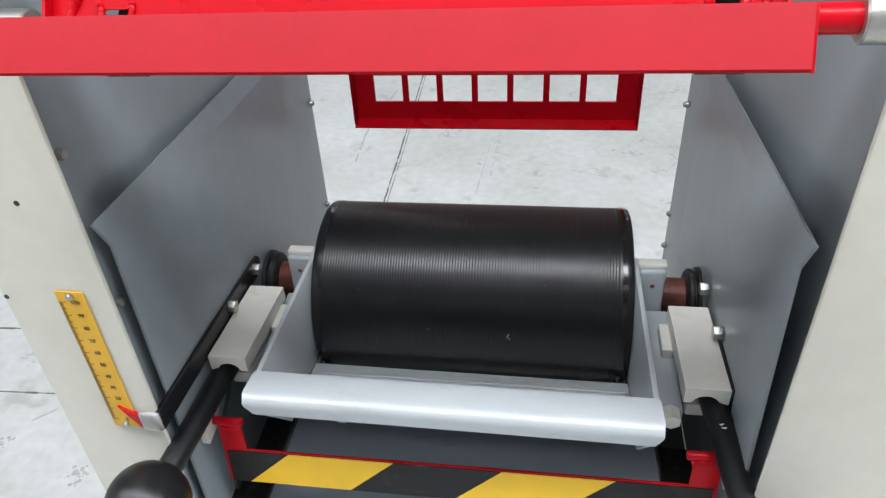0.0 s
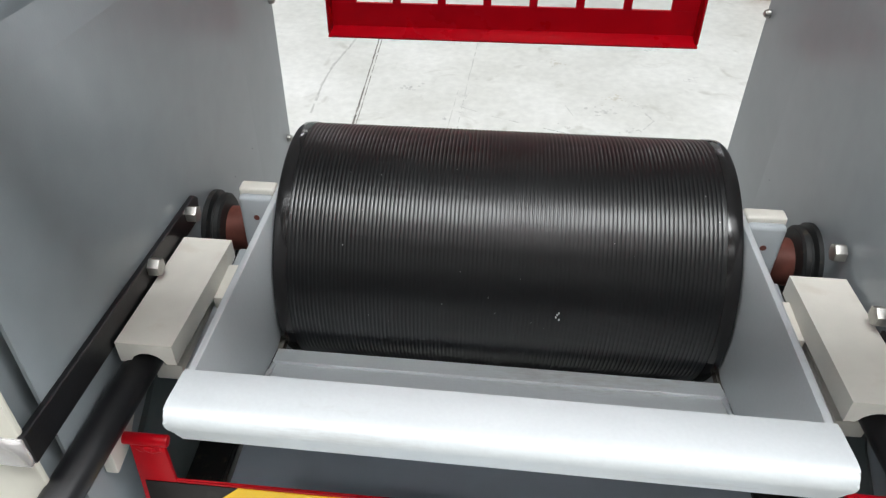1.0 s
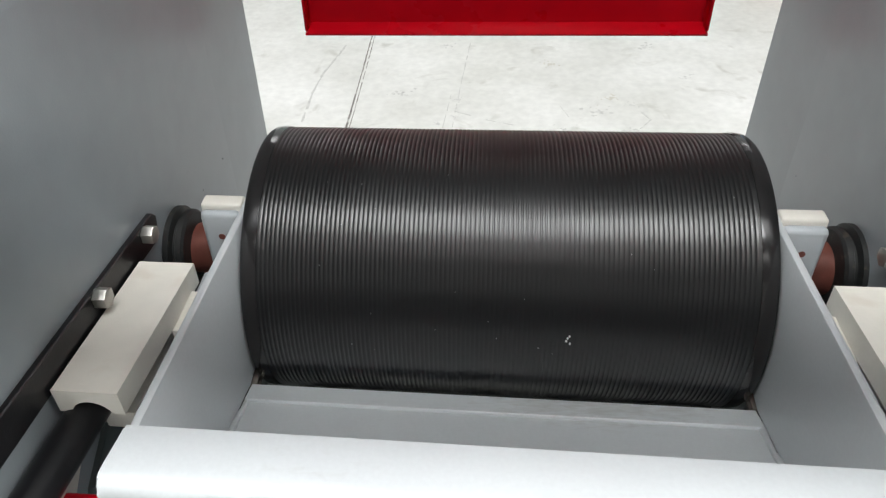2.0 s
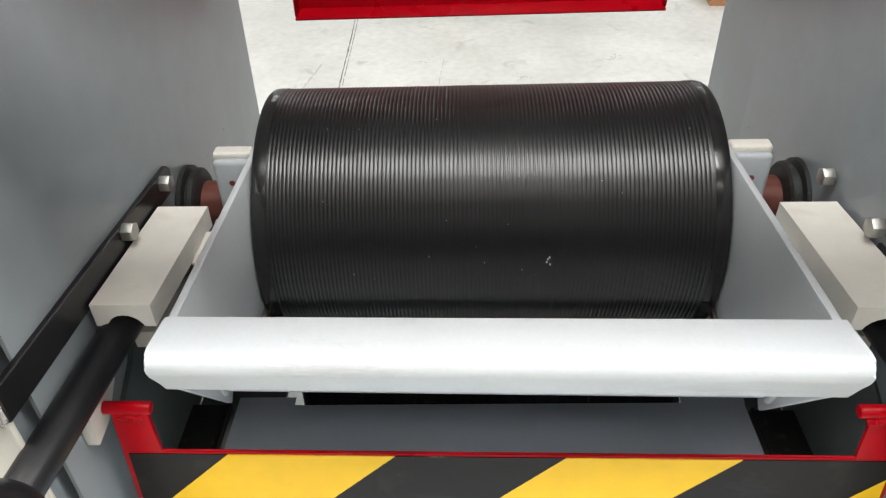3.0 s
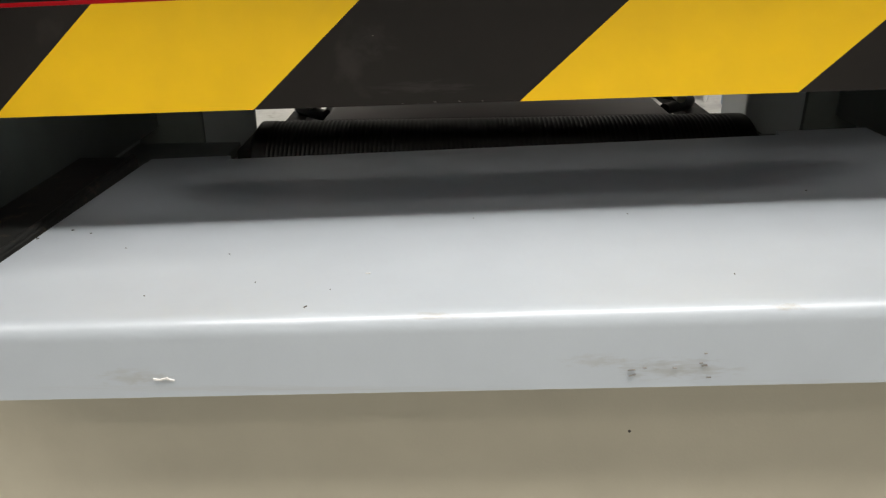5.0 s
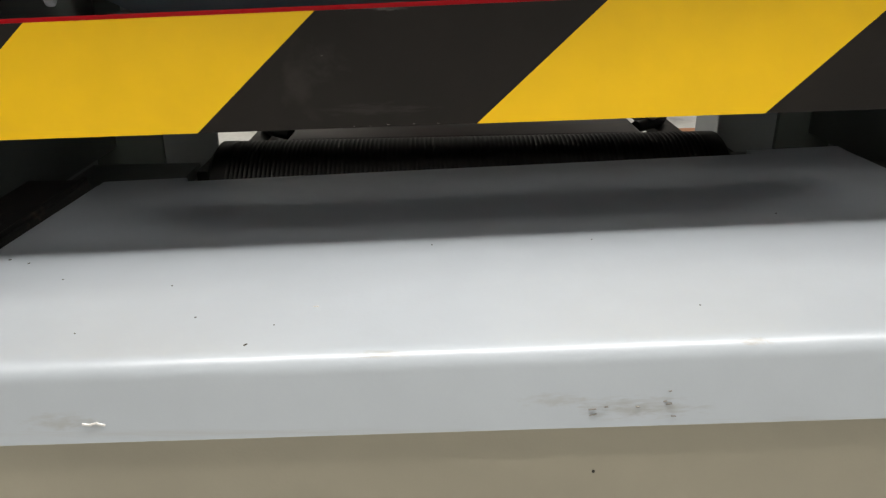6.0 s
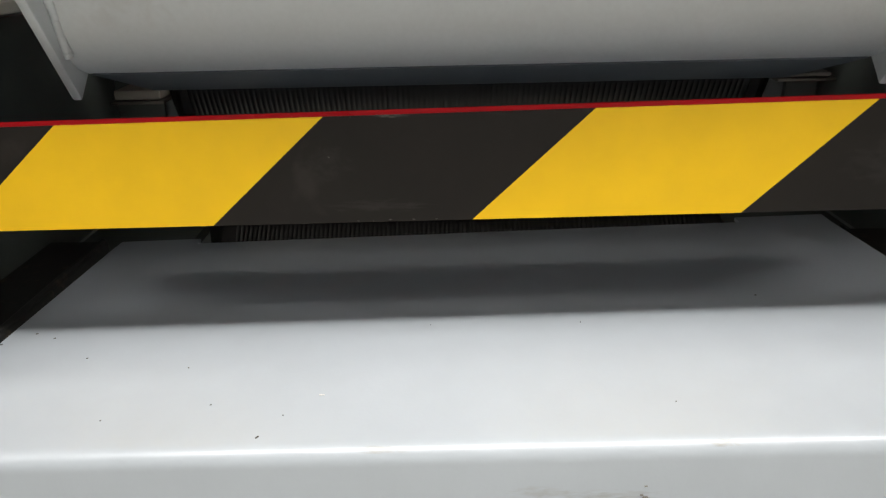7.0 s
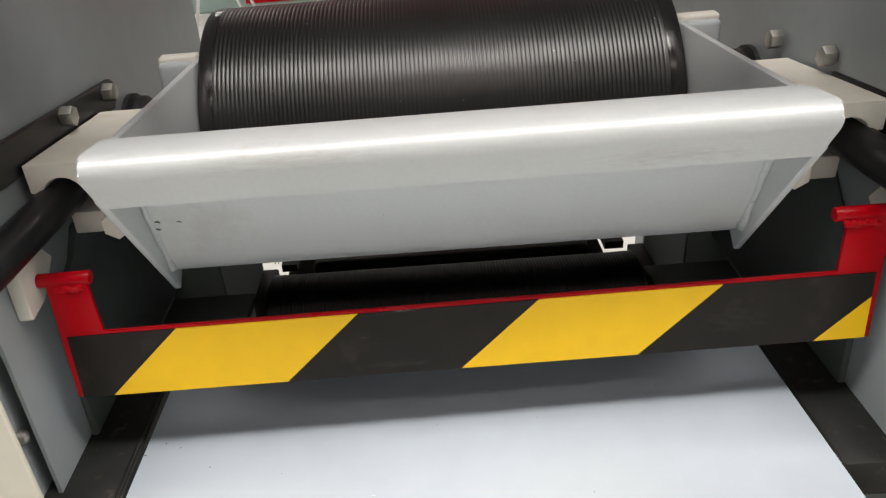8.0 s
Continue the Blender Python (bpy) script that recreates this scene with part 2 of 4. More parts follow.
smudge(TRAYM, (
    ((0.040, -0.0665, 0.0035), (0.020, 0.004, 0.0045), (0.30, 0.29, 0.28), 0.5, 4.0),
    ((0.020, -0.0665, 0.0060), (0.012, 0.004, 0.0030), (0.35, 0.345, 0.34), 0.4, 3.0),
    ((-0.104, -0.0665, 0.0005), (0.014, 0.004, 0.0040), (0.36, 0.36, 0.355), 0.5, 3.0),
    ((0.090, -0.0665, -0.0010), (0.050, 0.004, 0.0024), (0.38, 0.38, 0.38), 0.35, 6.0),
    ((-0.060, -0.0665, -0.0030), (0.110, 0.004, 0.0018), (0.38, 0.38, 0.38), 0.3, 9.0),
    ((-0.0230, -0.0660, 0.0185), (0.010, 0.003, 0.0010), (0.36, 0.36, 0.35), 0.8, 2.5),
    ((0.0660, -0.0660, 0.0210), (0.006, 0.003, 0.0010), (0.36, 0.36, 0.35), 0.8, 2.5),
))
smudge(SILVER, (
    ((-0.060, -0.0700, 0.0900), (0.050, 0.030, 0.0060), (0.42, 0.42, 0.41), 0.5, 6.0),
    ((0.090, -0.0700, 0.0780), (0.040, 0.030, 0.0060), (0.42, 0.42, 0.41), 0.5, 6.0),
    ((0.050, 0.0600, -0.0040), (0.090, 0.030, 0.0100), (0.36, 0.35, 0.33), 0.5, 9.0),
    ((-0.110, -0.0300, 0.0450), (0.030, 0.030, 0.0300), (0.46, 0.46, 0.45), 0.5, 5.0),
))
# one darker patch low on the side plates, one near the base tone
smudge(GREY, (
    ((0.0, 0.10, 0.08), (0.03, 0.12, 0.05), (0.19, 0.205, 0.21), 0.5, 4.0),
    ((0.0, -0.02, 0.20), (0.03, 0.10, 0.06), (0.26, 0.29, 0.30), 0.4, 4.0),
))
smudge(TAPE_K, (
    ((-0.026, 0.002, 0.0335), (0.012, 0.004, 0.0022), (0.22, 0.21, 0.20), 0.9, 2.5),
    ((-0.046, -0.002, 0.0180), (0.012, 0.006, 0.0090), (0.024, 0.022, 0.020), 0.5, 3.5),
    ((-0.030, -0.002, 0.0040), (0.022, 0.006, 0.0030), (0.028, 0.026, 0.024), 0.6, 3.5),
    ((-0.030, -0.003, -0.0020), (0.060, 0.006, 0.0011), (0.10, 0.095, 0.09), 0.9, 4.0),
    ((0.130, -0.002, 0.0160), (0.020, 0.006, 0.0100), (0.028, 0.026, 0.024), 0.5, 3.5),
))

# ---------------------------------------------------------------- building helpers

# shear of the whole machine, fitted so that it lines up in the camera's views
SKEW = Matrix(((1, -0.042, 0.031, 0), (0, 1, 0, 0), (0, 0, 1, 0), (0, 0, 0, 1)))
ORIGIN = {}


def thing(name, place, label, category, group="", kind="", skew=True):
    ob = new(name)
    ob.empty_display_size = 0.02
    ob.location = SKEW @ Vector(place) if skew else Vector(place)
    ORIGIN[ob.name] = (ob.location.copy(), skew)
    return tagged(ob, label, category, group, kind)


def mesh_of(bm, name, material, smooth=True, angle=35):
    bmesh.ops.recalc_face_normals(bm, faces=bm.faces)
    me = bpy.data.meshes.new(name)
    for f in bm.faces:
        f.smooth = smooth
    if smooth:
        lim = radians(angle)
        for e in bm.edges:
            if len(e.link_faces) != 2 or e.calc_face_angle(0) > lim:
                e.smooth = False
    bm.to_mesh(me)
    bm.free()
    me.materials.append(material)
    return me


def part(name, bm, material, parent, label="", smooth=True, kind=""):
    """One mesh under a thing or a part; bm is in the machine's coordinates."""
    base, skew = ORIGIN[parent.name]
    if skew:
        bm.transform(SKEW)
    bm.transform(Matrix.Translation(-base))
    ob = new(name, mesh_of(bm, name, material, smooth))
    ob.parent = parent
    ORIGIN[ob.name] = (base, skew)
    return tagged(ob, label, kind=kind)


def solo(name, bm, material, place, label, category, group="", kind="", skew=True, smooth=True):
    """A thing of one mesh."""
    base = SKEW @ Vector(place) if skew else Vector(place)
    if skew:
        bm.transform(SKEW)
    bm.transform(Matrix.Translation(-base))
    ob = new(name, mesh_of(bm, name, material, smooth))
    ob.location = base
    ORIGIN[ob.name] = (base, skew)
    return tagged(ob, label, category, group, kind)


def add_box(bm, x0, x1, y0, y1, z0, z1, bevel=0.0, segs=2, turn=None):
    made = bmesh.ops.create_cube(bm, size=1.0)["verts"]
    for v in made:
        v.co = Vector(((x0 + x1) / 2 + v.co.x * (x1 - x0), (y0 + y1) / 2 + v.co.y * (y1 - y0), (z0 + z1) / 2 + v.co.z * (z1 - z0)))
        if turn:
            v.co = turn @ v.co
    if bevel:
        edges = list({e for v in made for e in v.link_edges})
        bmesh.ops.bevel(bm, geom=edges, offset=bevel, segments=segs, profile=0.5, affect="EDGES", clamp_overlap=True)
    return bm


def box(*args, **kw):
    return add_box(bmesh.new(), *args, **kw)


def add_prism(bm, outline, axis, a, b, bevel=0.0, segs=2):
    """Extrudes a closed outline of (u, v) from a to b along axis x (u=y, v=z), y (u=x, v=z) or z (u=x, v=y)."""
    def at(u, v, w):
        return {"x": (w, u, v), "y": (u, w, v), "z": (u, v, w)}[axis]
    low = [bm.verts.new(at(u, v, a)) for u, v in outline]
    top = [bm.verts.new(at(u, v, b)) for u, v in outline]
    n = len(outline)
    bm.faces.new(low[::-1]), bm.faces.new(top)
    for i in range(n):
        bm.faces.new((low[i], low[(i + 1) % n], top[(i + 1) % n], top[i]))
    if bevel:
        edges = list({e for v in low + top for e in v.link_edges})
        bmesh.ops.bevel(bm, geom=edges, offset=bevel, segments=segs, profile=0.5, affect="EDGES", clamp_overlap=True)
    return bm


def prism(*args, **kw):
    return add_prism(bmesh.new(), *args, **kw)


def add_cyl(bm, p, q, r, r2=None, segs=32, bevel=0.0):
    p, q = Vector(p), Vector(q)
    made = bmesh.ops.create_cone(bm, cap_ends=True, segments=segs, radius1=r, radius2=r if r2 is None else r2, depth=(q - p).length)["verts"]
    m = Matrix.Translation((p + q) / 2) @ (q - p).to_track_quat("Z", "Y").to_matrix().to_4x4()
    bmesh.ops.transform(bm, matrix=m, verts=made)
    if bevel:
        edges = [e for e in {e for v in made for e in v.link_edges} if sum(len(f.verts) > 4 for f in e.link_faces) == 1]
        bmesh.ops.bevel(bm, geom=edges, offset=bevel, segments=2, profile=0.5, affect="EDGES")
    return bm


def cyl(*args, **kw):
    return add_cyl(bmesh.new(), *args, **kw)


def lathe(profile, centre, segs=64, axis="x"):
    """Turns a profile of (along, radius) about an axis through centre."""
    bm = bmesh.new()
    cx, cy, cz = centre
    rings = []
    for a, r in profile:
        ring = []
        for i in range(segs):
            c, s = math.cos(2 * math.pi * i / segs), math.sin(2 * math.pi * i / segs)
            if axis == "x":
                ring.append(bm.verts.new((cx + a, cy + r * c, cz + r * s)))
            elif axis == "y":
                ring.append(bm.verts.new((cx + r * c, cy + a, cz + r * s)))
            else:
                ring.append(bm.verts.new((cx + r * c, cy + r * s, cz + a)))
        rings.append(ring)
    for a, b in zip(rings, rings[1:]):
        for i in range(segs):
            bm.faces.new((a[i], a[(i + 1) % segs], b[(i + 1) % segs], b[i]))
    bm.faces.new(rings[0]), bm.faces.new(rings[-1])
    return bm


def sheet(points, axis, a, b, thick, turns=4, radius=0.004):
    """Bent sheet metal: an open line of (u, v) with rounded bends and a thickness, extruded along axis."""
    line = []
    for i, p in enumerate(points):
        p = Vector(p)
        if 0 < i < len(points) - 1:
            d0, d1 = (Vector(points[i - 1]) - p), (Vector(points[i + 1]) - p)
            rr = min(radius, d0.length * 0.45, d1.length * 0.45)
            s, e = p + d0.normalized() * rr, p + d1.normalized() * rr
            for k in range(turns + 1):
                t = k / turns
                line.append(s * (1 - t) ** 2 + p * 2 * t * (1 - t) + e * t * t)
        else:
            line.append(p)
    left, right = [], []
    for i, p in enumerate(line):
        d = (line[min(i + 1, len(line) - 1)] - line[max(i - 1, 0)]).normalized()
        nrm = Vector((-d.y, d.x)) * thick / 2
        left.append(p + nrm), right.append(p - nrm)
    return prism([tuple(v) for v in left] + [tuple(v) for v in reversed(right)], axis, a, b)


def add_hex(bm, p, q, r):
    return add_cyl(bm, p, q, r, segs=6, bevel=r * 0.08)


def bolt(parent_name, place, direction, r, h, material, label, washer=True, group="bolts"):
    """A hexagon bolt: head, washer and the stub of its thread."""
    p, d = Vector(place), Vector(direction).normalized()
    b = thing(parent_name, place, label, "bolt", group)
    part("head", add_hex(bmesh.new(), p + d * (0.0016 if washer else 0), p + d * h, r), material, b)
    if washer:
        part("washer", cyl(p - d * 0.0005, p + d * 0.0016, r * 1.35, segs=24), material, b)
    return b


def tube(points, radii, segs=12):
    """A round bar swept along points, with a radius at each."""
    bm = bmesh.new()
    rings = []
    for i, p in enumerate(points):
        d = (points[min(i + 1, len(points) - 1)] - points[max(i - 1, 0)]).normalized()
        u = d.cross(Vector((0, 0, 1)) if abs(d.z) < 0.9 else Vector((0, 1, 0))).normalized()
        v = d.cross(u)
        rings.append([bm.verts.new(p + (u * math.cos(2 * math.pi * k / segs) + v * math.sin(2 * math.pi * k / segs)) * radii[i]) for k in range(segs)])
    for a, b in zip(rings, rings[1:]):
        for k in range(segs):
            bm.faces.new((a[k], a[(k + 1) % segs], b[(k + 1) % segs], b[k]))
    bm.faces.new(rings[0][::-1]), bm.faces.new(rings[-1])
    return bm


def weld(a, b, r, seed, wander=0.0004):
    """A weld seam from a to b: a low rippled bead of uneven width."""
    random.seed(seed)
    a, b = Vector(a), Vector(b)
    n = max(6, int((b - a).length / (r * 0.35)))
    pts, radii, fat, off = [], [], 1.0, Vector((0, 0, 0))
    for k in range(n + 1):
        fat = min(1.25, max(0.75, fat + random.gauss(0, 0.045)))
        off = off * 0.8 + Vector([random.gauss(0, wander * 0.22) for i in range(3)])
        pts.append(a.lerp(b, k / n) + off)
        radii.append(r * fat * (1 + 0.05 * math.sin(k * 1.9)) * (0.4 if k in (0, n) else 1.0))
    return tube(pts, radii, 14)


# ---------------------------------------------------------------- the room

solo("floor", box(-6, 6, -4, 9, FLOOR_Z - 0.1, FLOOR_Z), CONCRETE, (0, 2, FLOOR_Z), "pale worn concrete workshop floor with cracks and scuffs", "floor", kind="structure", skew=False)
solo("ceiling", box(-6, 6, -4, 9, CEIL_Z, CEIL_Z + 0.1), CEILM, (0, 2, CEIL_Z), "plain dark workshop ceiling, out of view", "ceiling", kind="structure", skew=False)
solo("wall_north", box(-6, 6, 9, 9.2, FLOOR_Z, CEIL_Z), WALLM, (0, 9, FLOOR_Z), "white painted workshop wall", "wall", kind="structure", skew=False)
solo("wall_south", box(-6, 6, -4.2, -4, FLOOR_Z, CEIL_Z), WALLD, (0, -4, FLOOR_Z), "grey painted workshop wall", "wall", kind="structure", skew=False)
solo("wall_west", box(-6.2, -6, -4, 9, FLOOR_Z, CEIL_Z), WALLD, (-6, 2, FLOOR_Z), "grey painted workshop wall", "wall", kind="structure", skew=False)
solo("wall_east", box(6, 6.2, -4, 9, FLOOR_Z, CEIL_Z), WALLD, (6, 2, FLOOR_Z), "grey painted workshop wall", "wall", kind="structure", skew=False)
for lx, ly, wide, power in LAMPS:
    lamp = thing("ceiling_light", (lx, ly, CEIL_Z), "white ceiling panel light fixture, assumed and out of view", "light", "ceiling lights", skew=False)
    h = wide / 2
    part("housing", box(lx - 1.3, lx + 1.3, ly - h - 0.02, ly + h + 0.02, CEIL_Z - 0.10, CEIL_Z, bevel=0.01), WALLM, lamp)
    part("diffuser", box(lx - 1.27, lx + 1.27, ly - h, ly + h, CEIL_Z - 0.13, CEIL_Z - 0.101, bevel=0.01), GLOW, lamp)

# ---------------------------------------------------------------- side columns

# column tops lie out of view, raised to keep side light off the walls
COL_X, COL_Y0, COL_Y1, COL_TOP = 0.2005, -0.040, 0.424, 1.10
for side in (-1, 1):
    col = thing("side_column", (side * 0.32, 0.2, FLOOR_Z), "cream painted sheet steel machine column with grey inner wall", "machine column", "columns")
    a, b = sorted((side * COL_X, side * 0.276))
    part("front_panel", box(a, b, COL_Y0, COL_Y0 + 0.004, FLOOR_Z, COL_TOP, bevel=0.0015), CREAM, col)
    a, b = sorted((side * 0.272, side * 0.276))
    part("side_panel", box(a, b, COL_Y0 + 0.0041, COL_Y1, FLOOR_Z, COL_TOP), CREAM, col)
    a, b = sorted((side * 0.2125, side * 0.2165))
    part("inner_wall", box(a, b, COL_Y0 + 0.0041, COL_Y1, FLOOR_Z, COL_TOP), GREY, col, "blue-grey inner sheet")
    if side < 0:
        for hx, hz in ((-0.2350, 0.2997), (-0.2735, 0.2277)):
            part("screw_hole", cyl((hx, COL_Y0 + 0.001, hz), (hx, COL_Y0 - 0.0003, hz), 0.0018, segs=14), INK, col)
    for sy, sz in ((-0.02, -0.008), (-0.02, 0.21), (-0.02, 0.32), (0.418, 0.137), (0.416, -0.003), (0.417, -0.050)):
        part("screw", lathe([(side * 0.2125 - side * a, r) for a, r in ((0, 0.0036), (0.0020, 0.0036), (0.0042, 0.0028), (0.0052, 0.001))], (0, sy, sz), 16), STEEL, col)

# ---------------------------------------------------------------- side plates with their folded top edge

PLATE_X = 0.203
# corners of each plate: front foot, rear foot, rear top, front top; then the rear and front ends of the folded rim
PLATES = {
    -1: ((-0.2030, -0.020, -0.055), (-0.2030, 0.304, -0.055), (-0.2030, 0.304, 0.2340), (-0.2005, -0.020, 0.2570), (-0.2110, 0.290, 0.2510), (-0.1998, -0.031, 0.2800)),
    1: ((0.2030, -0.020, -0.055), (0.2030, 0.304, -0.055), (0.2030, 0.304, 0.2190), (0.1930, -0.020, 0.2600), (0.2050, 0.290, 0.2400), (0.1935, -0.031, 0.2825)),
}


def quad_sheet(corners, shift, n=14):
    """A thin, slightly twisted sheet between four corners, thickened by shift."""
    bm = bmesh.new()
    a, b, c, d = (Vector(p) for p in corners)
    steps = [k / n for k in range(n + 1)]
    low, top = [[[bm.verts.new(a.lerp(b, u).lerp(d.lerp(c, u), v) + Vector(shift) * q) for u in steps] for v in steps] for q in (0, 1)]
    for g in (low, top):
        for i in range(n):
            for j in range(n):
                bm.faces.new((g[i][j], g[i][j + 1], g[i + 1][j + 1], g[i + 1][j]))
    for e in (0, n):
        for k in range(n):
            bm.faces.new((low[e][k], low[e][k + 1], top[e][k + 1], top[e][k]))
            bm.faces.new((low[k][e], low[k + 1][e], top[k + 1][e], top[k][e]))
    bmesh.ops.recalc_face_normals(bm, faces=bm.faces)
    return bm


for side in (-1, 1):
    plate = thing("side_plate", (side * PLATE_X, 0.1, -0.055), "blue-grey sheet metal side plate with folded top edge", "side plate", "side plates")
    foot_f, foot_r, top_r, top_f, rim_r, rim_f = PLATES[side]
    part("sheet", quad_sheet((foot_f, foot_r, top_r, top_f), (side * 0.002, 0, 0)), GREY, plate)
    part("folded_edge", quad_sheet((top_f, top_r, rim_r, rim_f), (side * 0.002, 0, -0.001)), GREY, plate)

    spots = ((0.290, 0.0640, 0.0007), (0.245, 0.0670, 0.0007)) if side < 0 else ((0.290, 0.0590, 0.0006), (0.248, 0.0745, 0.0008), (0.235, 0.0770, 0.0011), (0.236, 0.0700, 0.0012))
    for sy, sz, sr in spots:
        part("drill_hole", cyl((side * (PLATE_X + 0.001), sy, sz), (side * (PLATE_X - 0.0002), sy, sz), sr, segs=12), INK, plate)

# ---------------------------------------------------------------- upper roller

RY, RZ, RR, RL = 0.1935, 0.0548, 0.0806, 0.1383
prof = [(-RL + 0.0095, RR * 0.8), (-RL + 0.0095, RR)]
N_GROOVES = 104
g0, g1 = -RL + 0.0105, RL - 0.0105
pitch = (g1 - g0) / N_GROOVES
for i in range(N_GROOVES):
    x = g0 + i * pitch
    prof += [(x + pitch * q, RR - 0.00026 * d) for q, d in ((0.0, 0.0), (0.12, 0.15), (0.25, 0.62), (0.40, 1.0), (0.55, 0.62), (0.68, 0.15), (0.80, 0.0))]
prof += [(RL - 0.0095, RR), (RL - 0.0095, RR * 0.8)]
roller = thing("upper_roller", (0, RY, RZ - RR), "large black ribbed rubber roller on copper brown shaft", "roller")
drum = part("drum", lathe(prof, (0, RY, RZ), 160), RUBBER, roller, "black ribbed rubber drum")
for side in (-1, 1):
    ring = [(0.0094, 0.02), (0.0094, RR + 0.0002), (0.0060, RR + 0.0005), (0.0022, RR + 0.0001), (0.0007, RR - 0.0009), (0.0, RR - 0.0026), (0.0, 0.02)]
    part("end_ring", lathe([(side * (RL - a), r) for a, r in ring], (0, RY, RZ), 112), GLOSSK, roller, "smooth glossy black end ring")
random.seed(21)
bm = bmesh.new()
for k in range(20):
    x, a, sz = random.uniform(-0.125, 0.125), radians(random.uniform(2, 75)), random.uniform(0.0001, 0.00025)
    m = Matrix.Translation((x, RY - (RR + 0.0001) * math.cos(a), RZ + (RR + 0.0001) * math.sin(a)))
    bmesh.ops.create_icosphere(bm, subdivisions=1, radius=sz, matrix=m @ Matrix.Diagonal((1, 1, 1.8, 1)))
for dx, da in ((0, 0), (0.0009, 0.8), (-0.0006, -1.3), (0.0014, -2.4)):
    a = radians(12 + da)
    m = Matrix.Translation((0.0361 + dx, RY - (RR + 0.0001) * math.cos(a), RZ + (RR + 0.0001) * math.sin(a)))
    bmesh.ops.create_icosphere(bm, subdivisions=1, radius=0.0006, matrix=m @ Matrix.Diagonal((1, 1, 1.6, 1)))
part("dust_speck", bm, WHITEP, drum, "pale dust specks", kind="stuff")
part("shaft", cyl((-0.205, RY, RZ + 0.004), (0.205, RY, RZ + 0.004), 0.016), COPPER, roller, "copper brown shaft")
for side in (-1, 1):
    part("bearing", lathe([(side * a, r) for a, r in ((0, 0.012), (0, 0.0220), (0.0015, 0.0238), (0.0045, 0.0240), (0.0058, 0.0215), (0.0072, 0.0215), (0.0084, 0.0258), (0.0118, 0.0258), (0.0118, 0.012))], (side * 0.1900, RY - 0.004, RZ + 0.008), 48), BLACKM, roller, "black rubber bearing seal")

# ---------------------------------------------------------------- basket guard in front of the roller

basket = thing("roller_basket", (0, 0.05, 0.035), "silver painted steel basket guard with rounded front rail", "roller guard")
rail = sheet([(0.0035, 0.1266), (-0.0255, 0.1290), (-0.0180, 0.1080)], "x", -0.1435, 0.1435, 0.003, turns=14, radius=0.0165)
for v in rail.verts:
    if abs(v.co.x) > 0.14:
        v.co.x = math.copysign(0.1435 - 0.0022 * max(0.0, (0.1285 - v.co.z) / 0.019) ** 2, v.co.x)
ends = [e for e in rail.edges if len({round(v.co.x > 0) for v in e.verts}) == 1]
bmesh.ops.bevel(rail, geom=ends, offset=0.0010, segments=2, affect="EDGES", clamp_overlap=True)
part("front_rail", rail, SILVER, basket, "rounded silver front rail")
apron = part("front_panel", sheet([(0.0030, 0.1245), (0.0322, 0.0466), (0.1080, 0.0262)], "x", -0.1388, 0.1388, 0.003, turns=8, radius=0.012), SILVER, basket)
bm = prism([(0.0940, 0.0312), (0.1085, 0.0272), (0.1090, 0.0292), (0.0945, 0.0334)], "x", -0.1386, 0.1386, bevel=0.0004, segs=1)
part("floor_step", bm, SILVER, basket)
# thin sheet added below the panel; its dark colour stands in for shade
part("belly_plate", sheet([(0.0450, 0.04170), (0.0550, 0.03900), (0.1060, 0.02530)], "x", -0.1380, 0.1380, 0.0012, turns=3, radius=0.004), BELLY, basket, "thin sheet coloured dark for the shaded underside")
for side in (-1, 1):
    x0, x1 = sorted((side * 0.1390, side * 0.1428))
    web = part("side_web", prism([(-0.0195, 0.1105), (-0.0150, 0.1245), (0.010, 0.1250), (0.172, 0.1165), (0.172, 0.036), (0.108, 0.0290), (0.0460, 0.0445), (0.0370, 0.0330)], "x", x0, x1, bevel=0.0010, segs=2), SILVER, basket)
    part("weld_bead", weld((side * 0.1378, 0.0085, 0.1070), (side * 0.1378, 0.0300, 0.0490), 0.0019, 11 + side), SILVER, web, "lumpy weld bead", kind="stuff")
    part("weld_bead", weld((side * 0.1376, 0.042, 0.0462), (side * 0.1376, 0.106, 0.0278), 0.0018, 31 + side), SILVER, web, "lumpy weld bead", kind="stuff")


def panel_mark(name, x, t, line, r, material):
    """A fine curved scratch on the sloping front panel, t from its top to its bottom; line is in millimetres along and down the panel."""
    p = Vector((x, 0.0030 + 0.0290 * t, 0.1245 - 0.0777 * t))
    downhill = Vector((0, 0.0290, -0.0777)).normalized()
    p += Vector((0, -0.0777, -0.0290)).normalized() * 0.0015
    pts = [p + Vector((u * 0.001, 0, 0)) + downhill * v * 0.001 for u, v in line]
    n = len(pts) - 1
    return part(name, tube(pts, [r * (0.35 + 0.65 * math.sin(math.pi * min(1, (k + 0.3) / (n + 0.6)))) for k in range(n + 1)], 8), material, apron)


panel_mark("paint_scratch", -0.0205, 0.345, ((-2.4, 1.3), (-2.2, 0.2), (-1.5, -0.6), (-0.4, -1.0), (0.6, -1.0), (1.3, -0.6)), 0.00022, INK)
panel_mark("paint_scratch", -0.0205, 0.345, ((0.2, -0.9), (1.0, -0.4), (1.6, -0.2), (2.2, 0.4), (2.0, -0.5), (1.6, -1.2)), 0.00032, INK)
panel_mark("paint_scratch", -0.0320, 0.62, ((-0.4, 0.1), (0.2, -0.2), (0.5, 0.1)), 0.00012, DARKST)
